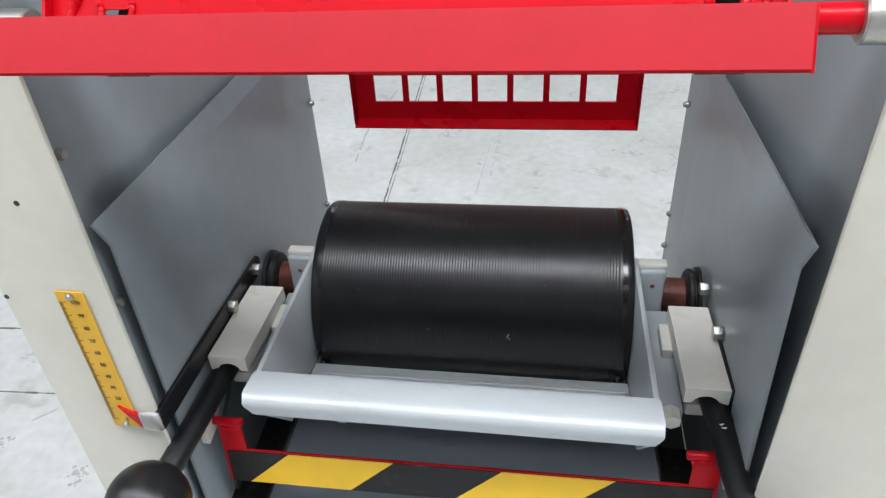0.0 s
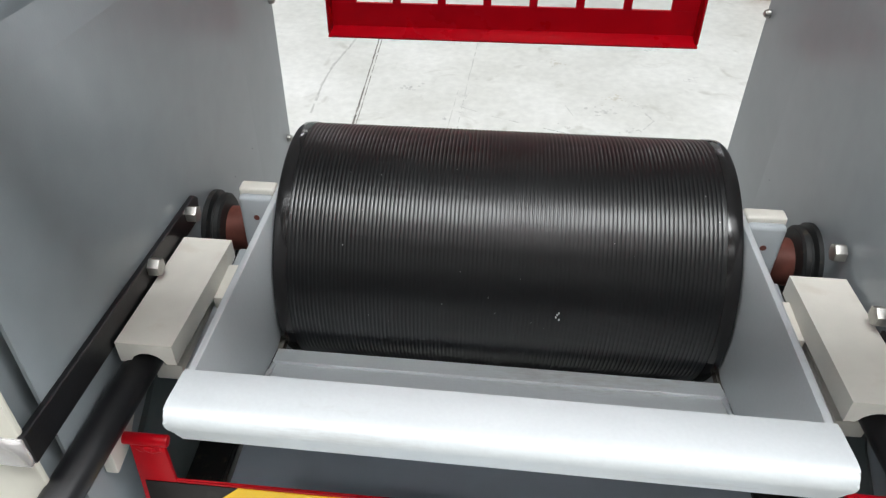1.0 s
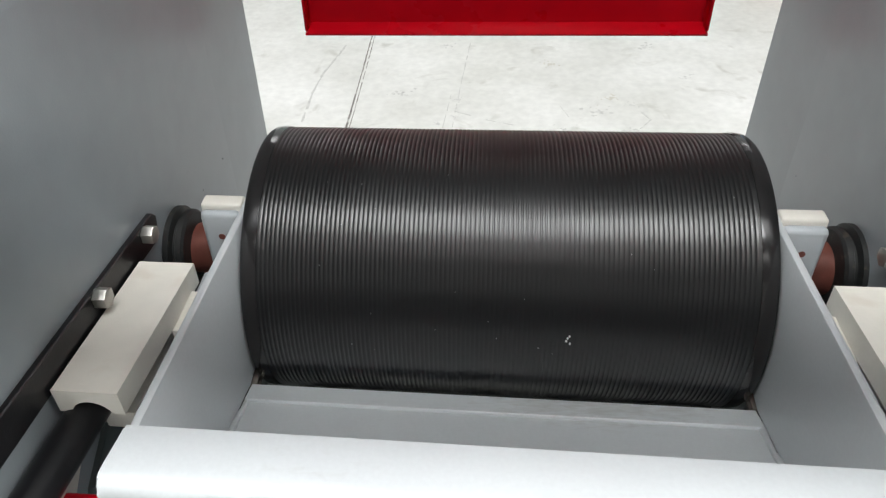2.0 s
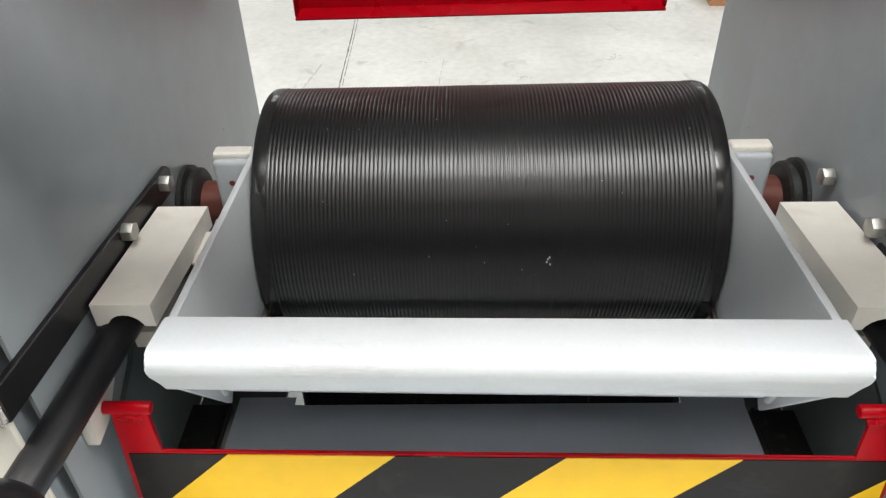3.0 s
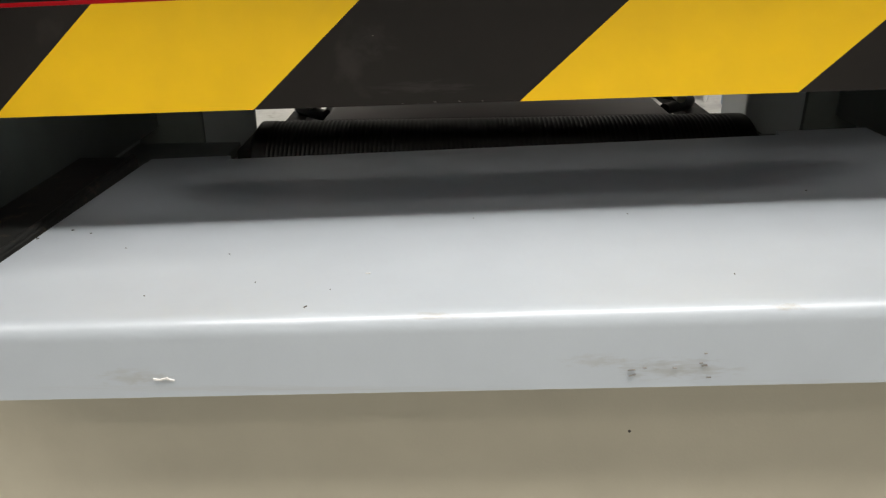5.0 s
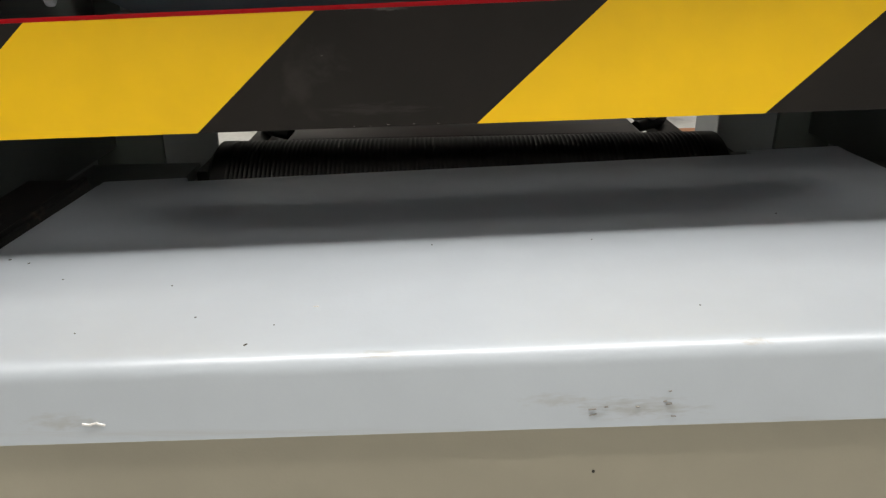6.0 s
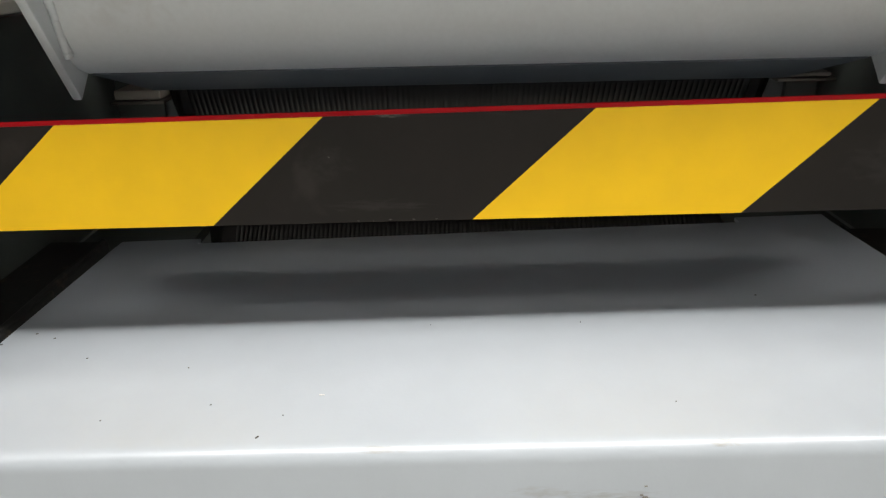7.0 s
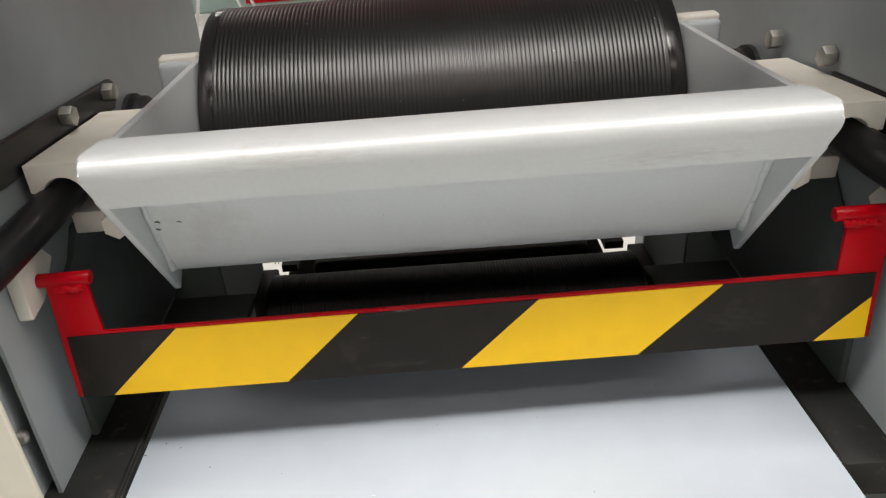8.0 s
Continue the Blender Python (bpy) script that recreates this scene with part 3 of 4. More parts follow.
for x, t, r in ((-0.1345, 0.545, 0.0005), (-0.1247, 0.555, 0.0003), (-0.1358, 0.605, 0.0005)):
    panel_mark("weld_pit", x, t, ((-1.2, 0.1), (-0.5, -0.3), (0.3, -0.2), (0.9, 0.3), (0.6, 0.8)), r, DARKST)

# ---------------------------------------------------------------- feed tray

TRAY_TILT = 0.030
tray = thing("feed_tray", (0, 0, -0.06), "satin grey sheet metal feed tray with folded front lip", "feed tray")
bm = sheet([(-0.0655, -0.0628), (-0.0658, -0.0408), (0.1065, -0.0464)], "x", -0.1690, 0.1680, 0.002, turns=8, radius=0.0042)
for v in bm.verts:
    v.co.z += TRAY_TILT * v.co.x
tray_top = part("tray_sheet", bm, TRAYM, tray)
for side in (-1, 1):
    x0, x1 = sorted((side * 0.1290, side * 0.1690))
    bm = box(x0, x1, 0.1066, 0.114, -0.0474, -0.0458)
    for v in bm.verts:
        v.co.z += TRAY_TILT * v.co.x
    part("tray_ear", bm, TRAYM, tray)


def tray_mark(name, x, y, w, d, material, label="", front=False, lean=0.0):
    """A flat fleck on the tray's top, or on its folded front lip (then y is the height)."""
    if front:
        bm = box(-w, w, -0.0002, 0.0002, -d, d, turn=Matrix.Translation((x, -0.0668, y)) @ Matrix.Rotation(lean, 4, "Y"))
    else:
        z = -0.0398 - 0.0325 * (y + 0.0658) + TRAY_TILT * x
        bm = box(-w, w, -d, d, -0.0002, 0.0002, turn=Matrix.Translation((x, y, z)) @ Matrix.Rotation(lean, 4, "Z"))
    return part(name, bm, material, tray_top, label)


for x, y, w, d, a in ((-0.1588, 0.0107, 0.0009, 0.0005, 0.4), (-0.1499, 0.0064, 0.0008, 0.0004, 0.2), (-0.1679, 0.0028, 0.0010, 0.0005, 0.5), (-0.1304, -0.0099, 0.0006, 0.0003, 0), (-0.0782, -0.0419, 0.0005, 0.0003, 0.3),
                      (-0.0603, -0.0593, 0.0011, 0.0004, 0.9), (-0.0924, -0.0187, 0.0004, 0.0003, 0), (-0.0137, 0.0074, 0.0004, 0.0003, 0), (0.0382, 0.0059, 0.0004, 0.0003, 0), (-0.1087, -0.0491, 0.0004, 0.0003, 0), (-0.0552, -0.0486, 0.0003, 0.0003, 0), (0.0557, -0.0466, 0.0003, 0.0003, 0), (0.1042, 0.0237, 0.0005, 0.0003, 0)):
    tray_mark("dirt_fleck", x, y, w * 0.5, d * 0.5, INK, lean=a)
tray_mark("paint_chip", -0.0456, -0.0380, 0.0008, 0.0002, WHITEP)
for x, y, w, d, a in ((-0.1008, -0.0600, 0.0011, 0.00022, 0.15), (-0.0988, -0.0597, 0.0010, 0.00022, -0.25), (-0.0971, -0.0600, 0.0010, 0.00022, 0.25)):
    tray_mark("paint_scratch", x, y, w, d, WHITEP, "white scratch", front=True, lean=a)
random.seed(8)
for k in range(9):
    x, y = random.gauss(0.040, 0.010), -0.0565 + random.gauss(0, 0.0020)
    tray_mark("scuff", x, max(y, -0.0610 + 0.03 * x), random.uniform(0.0003, 0.0010), random.uniform(0.00005, 0.00009), SMUDGE, front=True, lean=random.gauss(-0.12, 0.12))

front = solo("front_cover", box(-0.2, 0.2, -0.0550, -0.046, -0.62, -0.0560, bevel=0.002), COVER, (0, -0.055, -0.62), "cream painted front cover below the tray", "machine cover")

part("paint_chip", cyl((0.0302, -0.0545, -0.0845), (0.0302, -0.0552, -0.0845), 0.00045, segs=7), INK, front)
for side in (-1, 1):
    x0, x1 = sorted((side * 0.171, side * 0.2125))
    gut = thing("side_gutter", (side * 0.19, 0.1, -0.07), "black rubber strip beside the feed tray", "rubber strip", "side strips")
    top_z = -0.0465 if side < 0 else -0.0440
    part("strip", box(x0, x1, -0.035, 0.1040, -0.066, top_z, bevel=0.0012), BLACKM, gut)
    part("edge_bead", cyl((side * 0.1735, -0.035, top_z), (side * 0.1735, 0.1040, top_z), 0.0014, segs=12), BLACKM, gut)

# ---------------------------------------------------------------- hazard bar

bar = thing("hazard_bar", (0, 0.003, 0), "red painted safety bar with yellow and black hazard tape", "safety bar")


def on_bar(bm):
    """The bar leans back a little and hangs lower on its left."""
    for v in bm.verts:
        v.co.y += 0.115 * v.co.z
        v.co.z += 0.0135 * v.co.x
    return bm


outline = [(-0.1900, -0.0010), (0.1940, -0.0010), (0.1945, 0.0600), (0.1745, 0.0600), (0.1745, 0.0338), (-0.1695, 0.0338), (-0.1708, 0.0600), (-0.1905, 0.0600)]
bar_sheet = part("bar_plate", on_bar(prism(outline, "y", 0.0012, 0.0030, bevel=0.0005, segs=2)), RED, bar)
for side in (-1, 1):
    part("pivot_rod", on_bar(cyl((side * 0.1695, 0.0040, 0.0615), (side * 0.1965, 0.0040, 0.0615), 0.0032, segs=20, bevel=0.0008)), RED, bar)
    part("weld_bead", on_bar(weld((side * 0.1730, 0.0013, 0.0580), (side * 0.1890, 0.0013, 0.0578), 0.0014, 5 + side, 0.0012)), RED, bar, kind="stuff")
slant, zt, zb = 0.0374, 0.0331, -0.0008
END = 0.1915
bot = [-0.1870, -0.1718, -0.0850, 0.0, 0.0848, 0.1675, END]
for i in range(6):
    lo0, lo1 = bot[i], bot[i + 1]
    hi0 = -0.1870 if i == 0 else min(lo0 + slant, END)
    hi1 = min(lo1 + slant, END)
    poly = [(lo0, zb), (lo1, zb), (hi1, zt), (hi0, zt)]
    if hi1 - hi0 < 0.0005:
        poly = [(lo0, zb), (lo1, zb), (END, zb + (END - lo0) / slant * (zt - zb))]
    if i == 4:
        poly = [(lo0, zb), (lo1, zb), (END, zb + (END - lo1) / slant * (zt - zb)), (END, zt), (hi0, zt)]
    colour = ("black", "yellow")[i % 2]
    part("tape_stripe", on_bar(prism(poly, "y", 0.0006, 0.0011)), TAPE_Y if i % 2 else TAPE_K, bar_sheet, colour + " tape stripe")
random.seed(17)
for k in range(9):
    x, z = random.gauss(-0.028, 0.010), random.choice((random.uniform(0.0322, 0.0334), random.uniform(-0.0007, 0.0), random.gauss(0.022, 0.006)))
    w, h = random.uniform(0.00012, 0.0004), random.uniform(0.00004, 0.00012)
    part("tape_scuff", on_bar(box(-w, w, -0.0001, 0.0001, -h, h, turn=Matrix.Translation((x, 0.00052, z)) @ Matrix.Rotation(random.gauss(0.1, 0.15), 4, "Y"))), TAPE_S, bar_sheet)
for side in (-1, 1):
    x0, x1 = sorted((side * 0.1945, side * 0.2018))
    solo("bar_hanger", prism([(-0.003, 0.046), (0.012, 0.048), (0.030, 0.0615), (0.010, 0.0860), (-0.002, 0.0740)], "x", x0, x1, bevel=0.0012), BLOCK, (side * 0.198, 0.005, 0.046), "cream painted hanger plate for the safety bar", "hanger", "hangers")

# ---------------------------------------------------------------- slide blocks, handles

for side in (-1, 1):
    s = side
    blk = thing("slide_block", (s * 0.182, 0.085, 0.075), "cream painted steel clamp block over a black rod", "clamp block", "clamp blocks")
    n = 10
    low_z, open_a = -0.0010, math.asin(0.003 / 0.0102)
    arch = [(-0.0155, low_z), (-0.0155, 0.013), (0.0155, 0.013), (0.0155, low_z)]
    angles = [open_a + (math.pi - 2 * open_a) * k / n for k in range(n + 1)]
    shape = arch + [(0.0102 * math.cos(a), -0.004 + 0.0102 * math.sin(a)) for a in angles]
    bm = prism([(s * 0.1815 + u, v) for u, v in shape], "y", 0.035, 0.134)
    for v in bm.verts:
        v.co.z += 0.0935 - 0.095 * (v.co.y - 0.035)
    bmesh.ops.bevel(bm, geom=[e for e in bm.edges if e.calc_face_angle(0) > 1.2], offset=0.0006, segments=2, affect="EDGES", clamp_overlap=True)
    part("clamp", bm, BLOCK, blk)

    rod_a, rod_b = Vector((s * 0.1815, 0.130, 0.0865)), Vector((s * 0.1972, -0.060, 0.0834))
    hd = thing("push_lever", (s * 0.19, 0.0, 0.08), "black painted steel lever rod with round black knob", "lever", "levers")
    part("rod", cyl(rod_a, rod_b, 0.0092, bevel=0.001), BLACKP, hd)
    d = (rod_b - rod_a).normalized()
    kb = rod_b + d * 0.024
    bm = bmesh.new()
    bmesh.ops.create_uvsphere(bm, u_segments=40, v_segments=24, radius=0.0295)
    bmesh.ops.transform(bm, matrix=Matrix.Translation(kb), verts=bm.verts)
    if s > 0:
        random.seed(9)
        for k in range(5):
            p = Vector((0.1885 + random.uniform(-0.003, 0.003), 0.016 + random.uniform(-0.004, 0.004), 0.0940))
            part("paint_chip", box(-0.0009, 0.0009, -0.0002, 0.0002, -0.0004, 0.0004, turn=Matrix.Translation(p) @ Matrix.Rotation(random.uniform(-1, 1), 4, "Z")), WHITEP, hd)
    part("collar", cyl(rod_b - d * 0.004, rod_b + d * 0.003, 0.0112, segs=28, bevel=0.001), BLACKP, hd)
    part("knob", bm, BLACKP, hd, "glossy black ball knob")
    for k, yy in ((0, 0.0905), (1, 0.1495)):
        zz = 0.1105 - 0.115 * (yy - 0.09)
        bolt("hex_bolt", (s * 0.1985, yy, zz), (-s, 0, 0), 0.0054, 0.0068, STEEL, "zinc plated hexagon bolt in the side plate", washer=False, group="bolts")

# pointer bar on the left plate
pb = thing("pointer_bar", (-0.2, 0.06, 0.1), "black painted flat bar with red tipped pointer", "pointer bar")
bm = prism([(0.166, 0.0955), (0.168, 0.1035), (0.164, 0.1075), (-0.040, 0.1275), (-0.040, 0.1085), (0.160, 0.0900)], "x", -0.2022, -0.1985, bevel=0.0006, segs=1)
part("flat_bar", bm, BLACKP, pb)
arm = part("pointer_arm", box(-0.2135, -0.1985, -0.0435, -0.0402, 0.1100, 0.1270, bevel=0.001), CLEAR, pb, "taped clear pointer arm")
part("pointer_tip", prism([(-0.2136, 0.112), (-0.2136, 0.126), (-0.2265, 0.1335)], "y", -0.0435, -0.0410), RED, arm, "red pointer tip")

# short black bar behind the other clamp
bm = box(0.1978, 0.2008, 0.034, 0.088, -0.010, 0.0148, bevel=0.0006)
for v in bm.verts:
    v.co.z += 0.0935 - 0.095 * (v.co.y - 0.035)
solo("backing_bar", bm, BLACKP, (0.199, 0.06, 0.084), "short black painted flat bar behind the clamp block", "flat bar")

# black locking pins on the inner walls
for side in (-1, 1):
    solo("locking_pin", cyl((side * 0.2124, 0.262, 0.012), (side * 0.2050, 0.300, 0.0195), 0.0009, segs=12), BLACKM, (side * 0.21, 0.29, 0.01), "thin black steel locking pin", "pin", "pins")

# ruler
RX0, RX1, RZ0, RZ1 = -0.2362, -0.2164, 0.1112, 0.2360
RFY = COL_Y0 - 0.0008

rul = thing("ruler", (-0.226, RFY, RZ0), "yellow metal scale with black marks screwed to the column", "ruler")
scale = part("scale_plate", box(RX0, RX1, RFY - 0.0010, RFY, RZ0, RZ1, bevel=0.0003, segs=1), RULER, rul)
SC0, SC1 = RZ0 + 0.0075, RZ1 - 0.0085


def writing(text, size, place, turn, material, parent, name):
    cu = bpy.data.curves.new(name, "FONT")
    cu.body, cu.size, cu.align_x, cu.align_y, cu.extrude = text, size, "CENTER", "CENTER", 0.00008
    tmp = bpy.data.objects.new(name, cu)
    scene.collection.objects.link(tmp)
    me = bpy.data.meshes.new_from_object(tmp.evaluated_get(bpy.context.evaluated_depsgraph_get()))
    bpy.data.objects.remove(tmp)
    bm = bmesh.new()
    bm.from_mesh(me)
    bm.transform(Matrix.Translation(place) @ turn)
    return part(name, bm, material, parent, smooth=False)


UPRIGHT = Matrix.Rotation(radians(90), 4, "X")
for k in range(11):
    z = SC0 + (SC1 - SC0) * k / 10
    writing(str(k * 10), 0.0044, (RX0 + 0.0120, RFY - 0.0013, z), UPRIGHT, INK, scale, "numeral")
bm = bmesh.new()
for k in range(0, 101):
    z = SC0 + (SC1 - SC0) * k / 100
    w = 0.0050 if k % 10 == 0 else 0.0036 if k % 5 == 0 else 0.0024
    add_box(bm, RX0 + 0.0005, RX0 + 0.0005 + w, RFY - 0.0012, RFY - 0.00105, z - 0.00016, z + 0.00016)
part("scale_mark", bm, INK, scale, kind="stuff")
for z in (RZ1 - 0.0035, RZ0 + 0.003):
    part("screw", lathe([(0, 0.0026), (-0.001, 0.0026), (-0.0022, 0.0016), (-0.0024, 0.0004)], ((RX0 + RX1) / 2, RFY - 0.0011, z), 16, "y"), STEEL, rul)

# support brackets at the roller ends
for side in (-1, 1):
    s = side
    br = thing("roller_bracket", (s * 0.153, 0.165, 0.03), "light grey painted bracket with welded angle plate", "bracket", "brackets")
    x0, x1 = sorted((s * 0.1430, s * 0.1650))
    lug_z = 0.0180 if s < 0 else 0.0224
    post = part("upright", box(x0, x1, 0.1525, 0.1590, lug_z + 0.0012, 0.1165, bevel=0.0028, segs=3), BRACKET, br)
    lug = part("lower_lug", box(*sorted((s * 0.1392, s * 0.1612)), 0.1130, 0.1530, lug_z + 0.0012, lug_z + (0.0058 if s < 0 else 0.0032), bevel=0.0010, segs=2), DUSTY, br, "dusty grey-brown lug under the bracket")
    part("lug_plate", box(*sorted((s * 0.1376, s * 0.1630)), 0.1118, 0.1520, lug_z - 0.0006, lug_z + 0.0010, bevel=0.0004), DARKST, lug, "dark steel plate under the lug")
    x0, x1 = sorted((s * 0.1425, s * 0.1660))
    part("top_block", box(x0, x1, 0.1593, 0.1690, 0.085, 0.1185, bevel=0.0016, segs=3), BLOCK, br)
    part("hole", cyl((s * 0.1545, 0.1535, 0.1015), (s * 0.1545, 0.1522, 0.1015), 0.0019, segs=16), COPPER, post)
    part("weld_bead", weld((s * 0.1440, 0.1520, 0.110), (s * 0.1440, 0.1520, 0.060), 0.0014, 50 + s), BRACKET, post, kind="stuff")
    x0, x1 = sorted((s * 0.1425, s * 0.1690))
    part("foot_plate", box(x0, x1, 0.040, 0.1495, 0.070, 0.0775, bevel=0.001), BRACKET, br)
    x0, x1 = sorted((s * 0.1585, s * 0.1670))
    part("packing", box(x0, x1, 0.0930, 0.1235, 0.0776, 0.0865, bevel=0.001), BLOCK, br)
    nut = thing("clamp_nut", (s * 0.160, 0.034, 0.068), "rusty cream painted hexagon nut under the rail", "nut", "clamp nuts")
    part("nut_body", add_hex(bmesh.new(), (s * 0.160, 0.030, 0.0745), (s * 0.160, 0.042, 0.0745), 0.0070), BLOCK, nut)
    # lower guide of the slide
    x0, x1 = sorted((s * 0.173, s * 0.190))
    solo("slide_guide", prism([(x0, 0.062), (x1, 0.062), (x1, 0.074), (x0, 0.074)], "y", 0.050, 0.134, bevel=0.001), BLOCK, (s * 0.18, 0.07, 0.062), "cream painted guide bar under the handle rod", "guide bar", "guide bars")

# side cheeks below the slides: added plates whose dark colour stands in for shade
for side in (-1, 1):
    cheek = thing("side_cheek", (side * 0.201, 0.15, -0.055), "dark grey-green cheek added for the shade beside the lower roller", "side cheek", "cheeks")
    part("cheek_plate", prism([(0.020, -0.057), (0.2055, -0.057), (0.2055, 0.040), (0.160, 0.058), (0.068, 0.058), (0.056, 0.045), (0.033, 0.034), (0.024, 0.020)], "x", *sorted((side * 0.1990, side * 0.2026)), bevel=0.0008), CHEEK, cheek)
    inner = 0.1400 if side < 0 else 0.1500
    part("back_plate", box(*sorted((side * inner, side * (inner + 0.032))), 0.206, 0.210, -0.110, 0.030, bevel=0.0008), GREY, cheek, "blue-grey painted back plate")
    part("back_flange", box(*sorted((side * (inner + 0.0318), side * 0.2122)), 0.2030, 0.2100, -0.110, 0.030, bevel=0.0008), CHEEK, cheek)
    part("bearing_holder", box(*sorted((side * (inner - 0.0125), side * (inner - 0.0003))), 0.160, 0.2056, -0.115, -0.0600, bevel=0.0010), BLACKM, cheek, "black bearing holder")
    part("floor_plate", box(*sorted((side * 0.1400, side * 0.1988)), 0.1045, 0.1700, -0.0640, -0.0580), CHEEK, cheek)

# lower roller and the parts round it
LY, LZ, LR = 0.160, -0.0850, 0.0400
LX0, LX1 = -0.1270, 0.1340
low = thing("lower_roller", (0, LY, LZ - LR), "black ribbed rubber lower feed roller", "roller")
prof = [(LX0, 0.010), (LX0, LR - 0.003), (LX0 + 0.0025, LR), (LX0 + 0.010, LR)]
N_LOW = 104
pitch = (LX1 - LX0 - 0.020) / N_LOW
for i in range(N_LOW):
    x = LX0 + 0.010 + i * pitch
    prof += [(x, LR), (x + pitch * 0.30, LR - 0.0003), (x + pitch * 0.5, LR - 0.0004), (x + pitch * 0.70, LR - 0.0003)]
prof += [(LX1 - 0.010, LR), (LX1 - 0.0025, LR), (LX1, LR - 0.003), (LX1, 0.010)]
part("drum", lathe(prof, (0, LY, LZ), 80), LOWRUB, low)
for x in (LX0 - 0.0045, LX1 + 0.0005):
    part("end_flange", lathe([(0, 0.008), (0, 0.024), (0.004, 0.024), (0.004, 0.008)], (x, LY, LZ), 32), BLACKM, low)
for side in (-1, 1):
    rail_ob = thing("guide_rail", (side * 0.117, 0.29, -0.045), "bare steel guide rail behind the rollers", "rail", "guide rails")
    part("rail", cyl((side * 0.1135 + 0.004, 0.225, -0.050), (side * 0.1135 + 0.004, 0.42, -0.050), 0.0028), STEEL, rail_ob)
    part("angle", box(*sorted((side * 0.1180 + 0.004, side * 0.1310 + 0.005)), 0.2100, 0.42, -0.066, -0.060), BLACKM, rail_ob)
scr = thing("belt_plate", (0, 0.26, -0.07), "dark grey rounded plate with loops behind the lower roller", "plate")
part("plate", box(-0.100, 0.108, 0.196, 0.300, -0.0680, -0.0535, bevel=0.006, segs=4), BELTM, scr)
for side in (-1, 1):
    # black strip added to hide the bright floor beside the plate
    part("end_plate", box(*sorted((side * 0.1040 + 0.004, side * 0.1240)), 0.198, 0.300, -0.082, -0.074, bevel=0.001), BLACKM, scr)
part("rear_plate", box(-0.118, 0.118, 0.301, 0.423, -0.082, -0.076, bevel=0.001), BLACKM, scr)
for side in (-1, 1):
    pts = [Vector((side * (0.103 + 0.022 * math.sin(math.pi * k / 12)) + 0.004, 0.222 + 0.056 * k / 12, -0.0560)) for k in range(13)]
    part("loop", tube(pts, [0.0036] * len(pts), 14), BELTM, scr, "turned up end loop")

# ---------------------------------------------------------------- raised front guard on its hinge tube
HY, HZ = -0.035, 0.3975
hood = thing("front_guard", (0, HY, HZ), "raised red painted steel guard with a row of slanted openings", "machine guard", skew=False)
GX0, GX1 = -0.157, 0.166
BEND, FOOT, RIM = Vector((0, -0.0405, 0.3957)), Vector((0, -0.0713, 0.3560)), Vector((0, -0.0805, 0.3768))
HEAD = Vector((0, -0.0560, 0.4450))


def down(k):
    """A point of the section from the bend (0) to the foot of the perforated plate (1)."""
    return BEND.lerp(FOOT, k)


def pierced(section, xs, holes, thick, slant=(0.0, 0.0)):
    """A folded sheet: a line of section points along y and z, drawn out over xs, with some cells left open;
    slant shifts and spreads the inner points of its first two lines."""
    bm = bmesh.new()
    n, m = len(section), len(xs)
    normals = []
    for i in range(n):
        d = (section[min(i + 1, n - 1)] - section[max(i - 1, 0)]).normalized()
        normals.append(Vector((0, -d.z, d.y)) * thick / 2)
    grid = [[[bm.verts.new(section[i] + q * normals[i] + Vector((x + (slant[0] + slant[1] * x if i < 2 and xs[0] < x < xs[-1] else 0), 0, 0))) for x in xs] for i in range(n)] for q in (-1, 1)]
    solid = {(i, j) for i in range(n - 1) for j in range(m - 1)} - set(holes)
    for i, j in solid:
        for g in grid:
            bm.faces.new((g[i][j], g[i][j + 1], g[i + 1][j + 1], g[i + 1][j]))
        for (di, dj), (p, q) in (((-1, 0), ((i, j), (i, j + 1))), ((1, 0), ((i + 1, j), (i + 1, j + 1))), ((0, -1), ((i, j), (i + 1, j))), ((0, 1), ((i, j + 1), (i + 1, j + 1)))):
            if (i + di, j + dj) not in solid:
                bm.faces.new((grid[0][p[0]][p[1]], grid[0][q[0]][q[1]], grid[1][q[0]][q[1]], grid[1][p[0]][p[1]]))
    return bm


HOLE, STEP, FIRST = 0.0283, 0.0385, -0.1190
LUGS = ((-0.1315, -0.1170), (0.1385, 0.1505))
xs = sorted([GX0, GX1] + [v for k in range(7) for v in (FIRST + STEP * k, FIRST + STEP * k + HOLE)] + [v for lug in LUGS for v in lug])
section = [FOOT, down(0.80), down(0.235), down(0.13), down(0.04), BEND.lerp(HEAD, 0.02), BEND.lerp(HEAD, 0.15), HEAD]
opened = []
for j, (p, q) in enumerate(zip(xs, xs[1:])):
    mid = (p + q) / 2
    if any(FIRST + STEP * k < mid < FIRST + STEP * k + HOLE for k in range(7)):
        opened.append((1, j))
    if any(lug[0] < mid < lug[1] for lug in LUGS):
        opened += [(3, j), (4, j), (5, j)]
# slant of the openings is fitted to the first camera view
part("perforated_sheet", pierced(section, xs, opened, 0.0016, (-0.0032, 0.0270)), RED, hood, "folded red sheet with slanted openings")
part("front_lip", pierced([FOOT + Vector((0, -0.0009, 0)), RIM], [GX0, GX1], [], 0.0018), DUSTYRED, hood, "dusty red front lip")
wall_line = [(-0.0702, 0.3553), (-0.0795, 0.3770), (-0.0460, 0.3945), (-0.0505, 0.4080), (-0.0610, 0.4450), (-0.0560, 0.4450), (-0.0395, 0.3945)]
for x in (GX0 - 0.0017, GX1 + 0.0001):
    part("side_wall", prism(wall_line, "x", x, x + 0.0016, bevel=0.0004, segs=2), RED, hood)
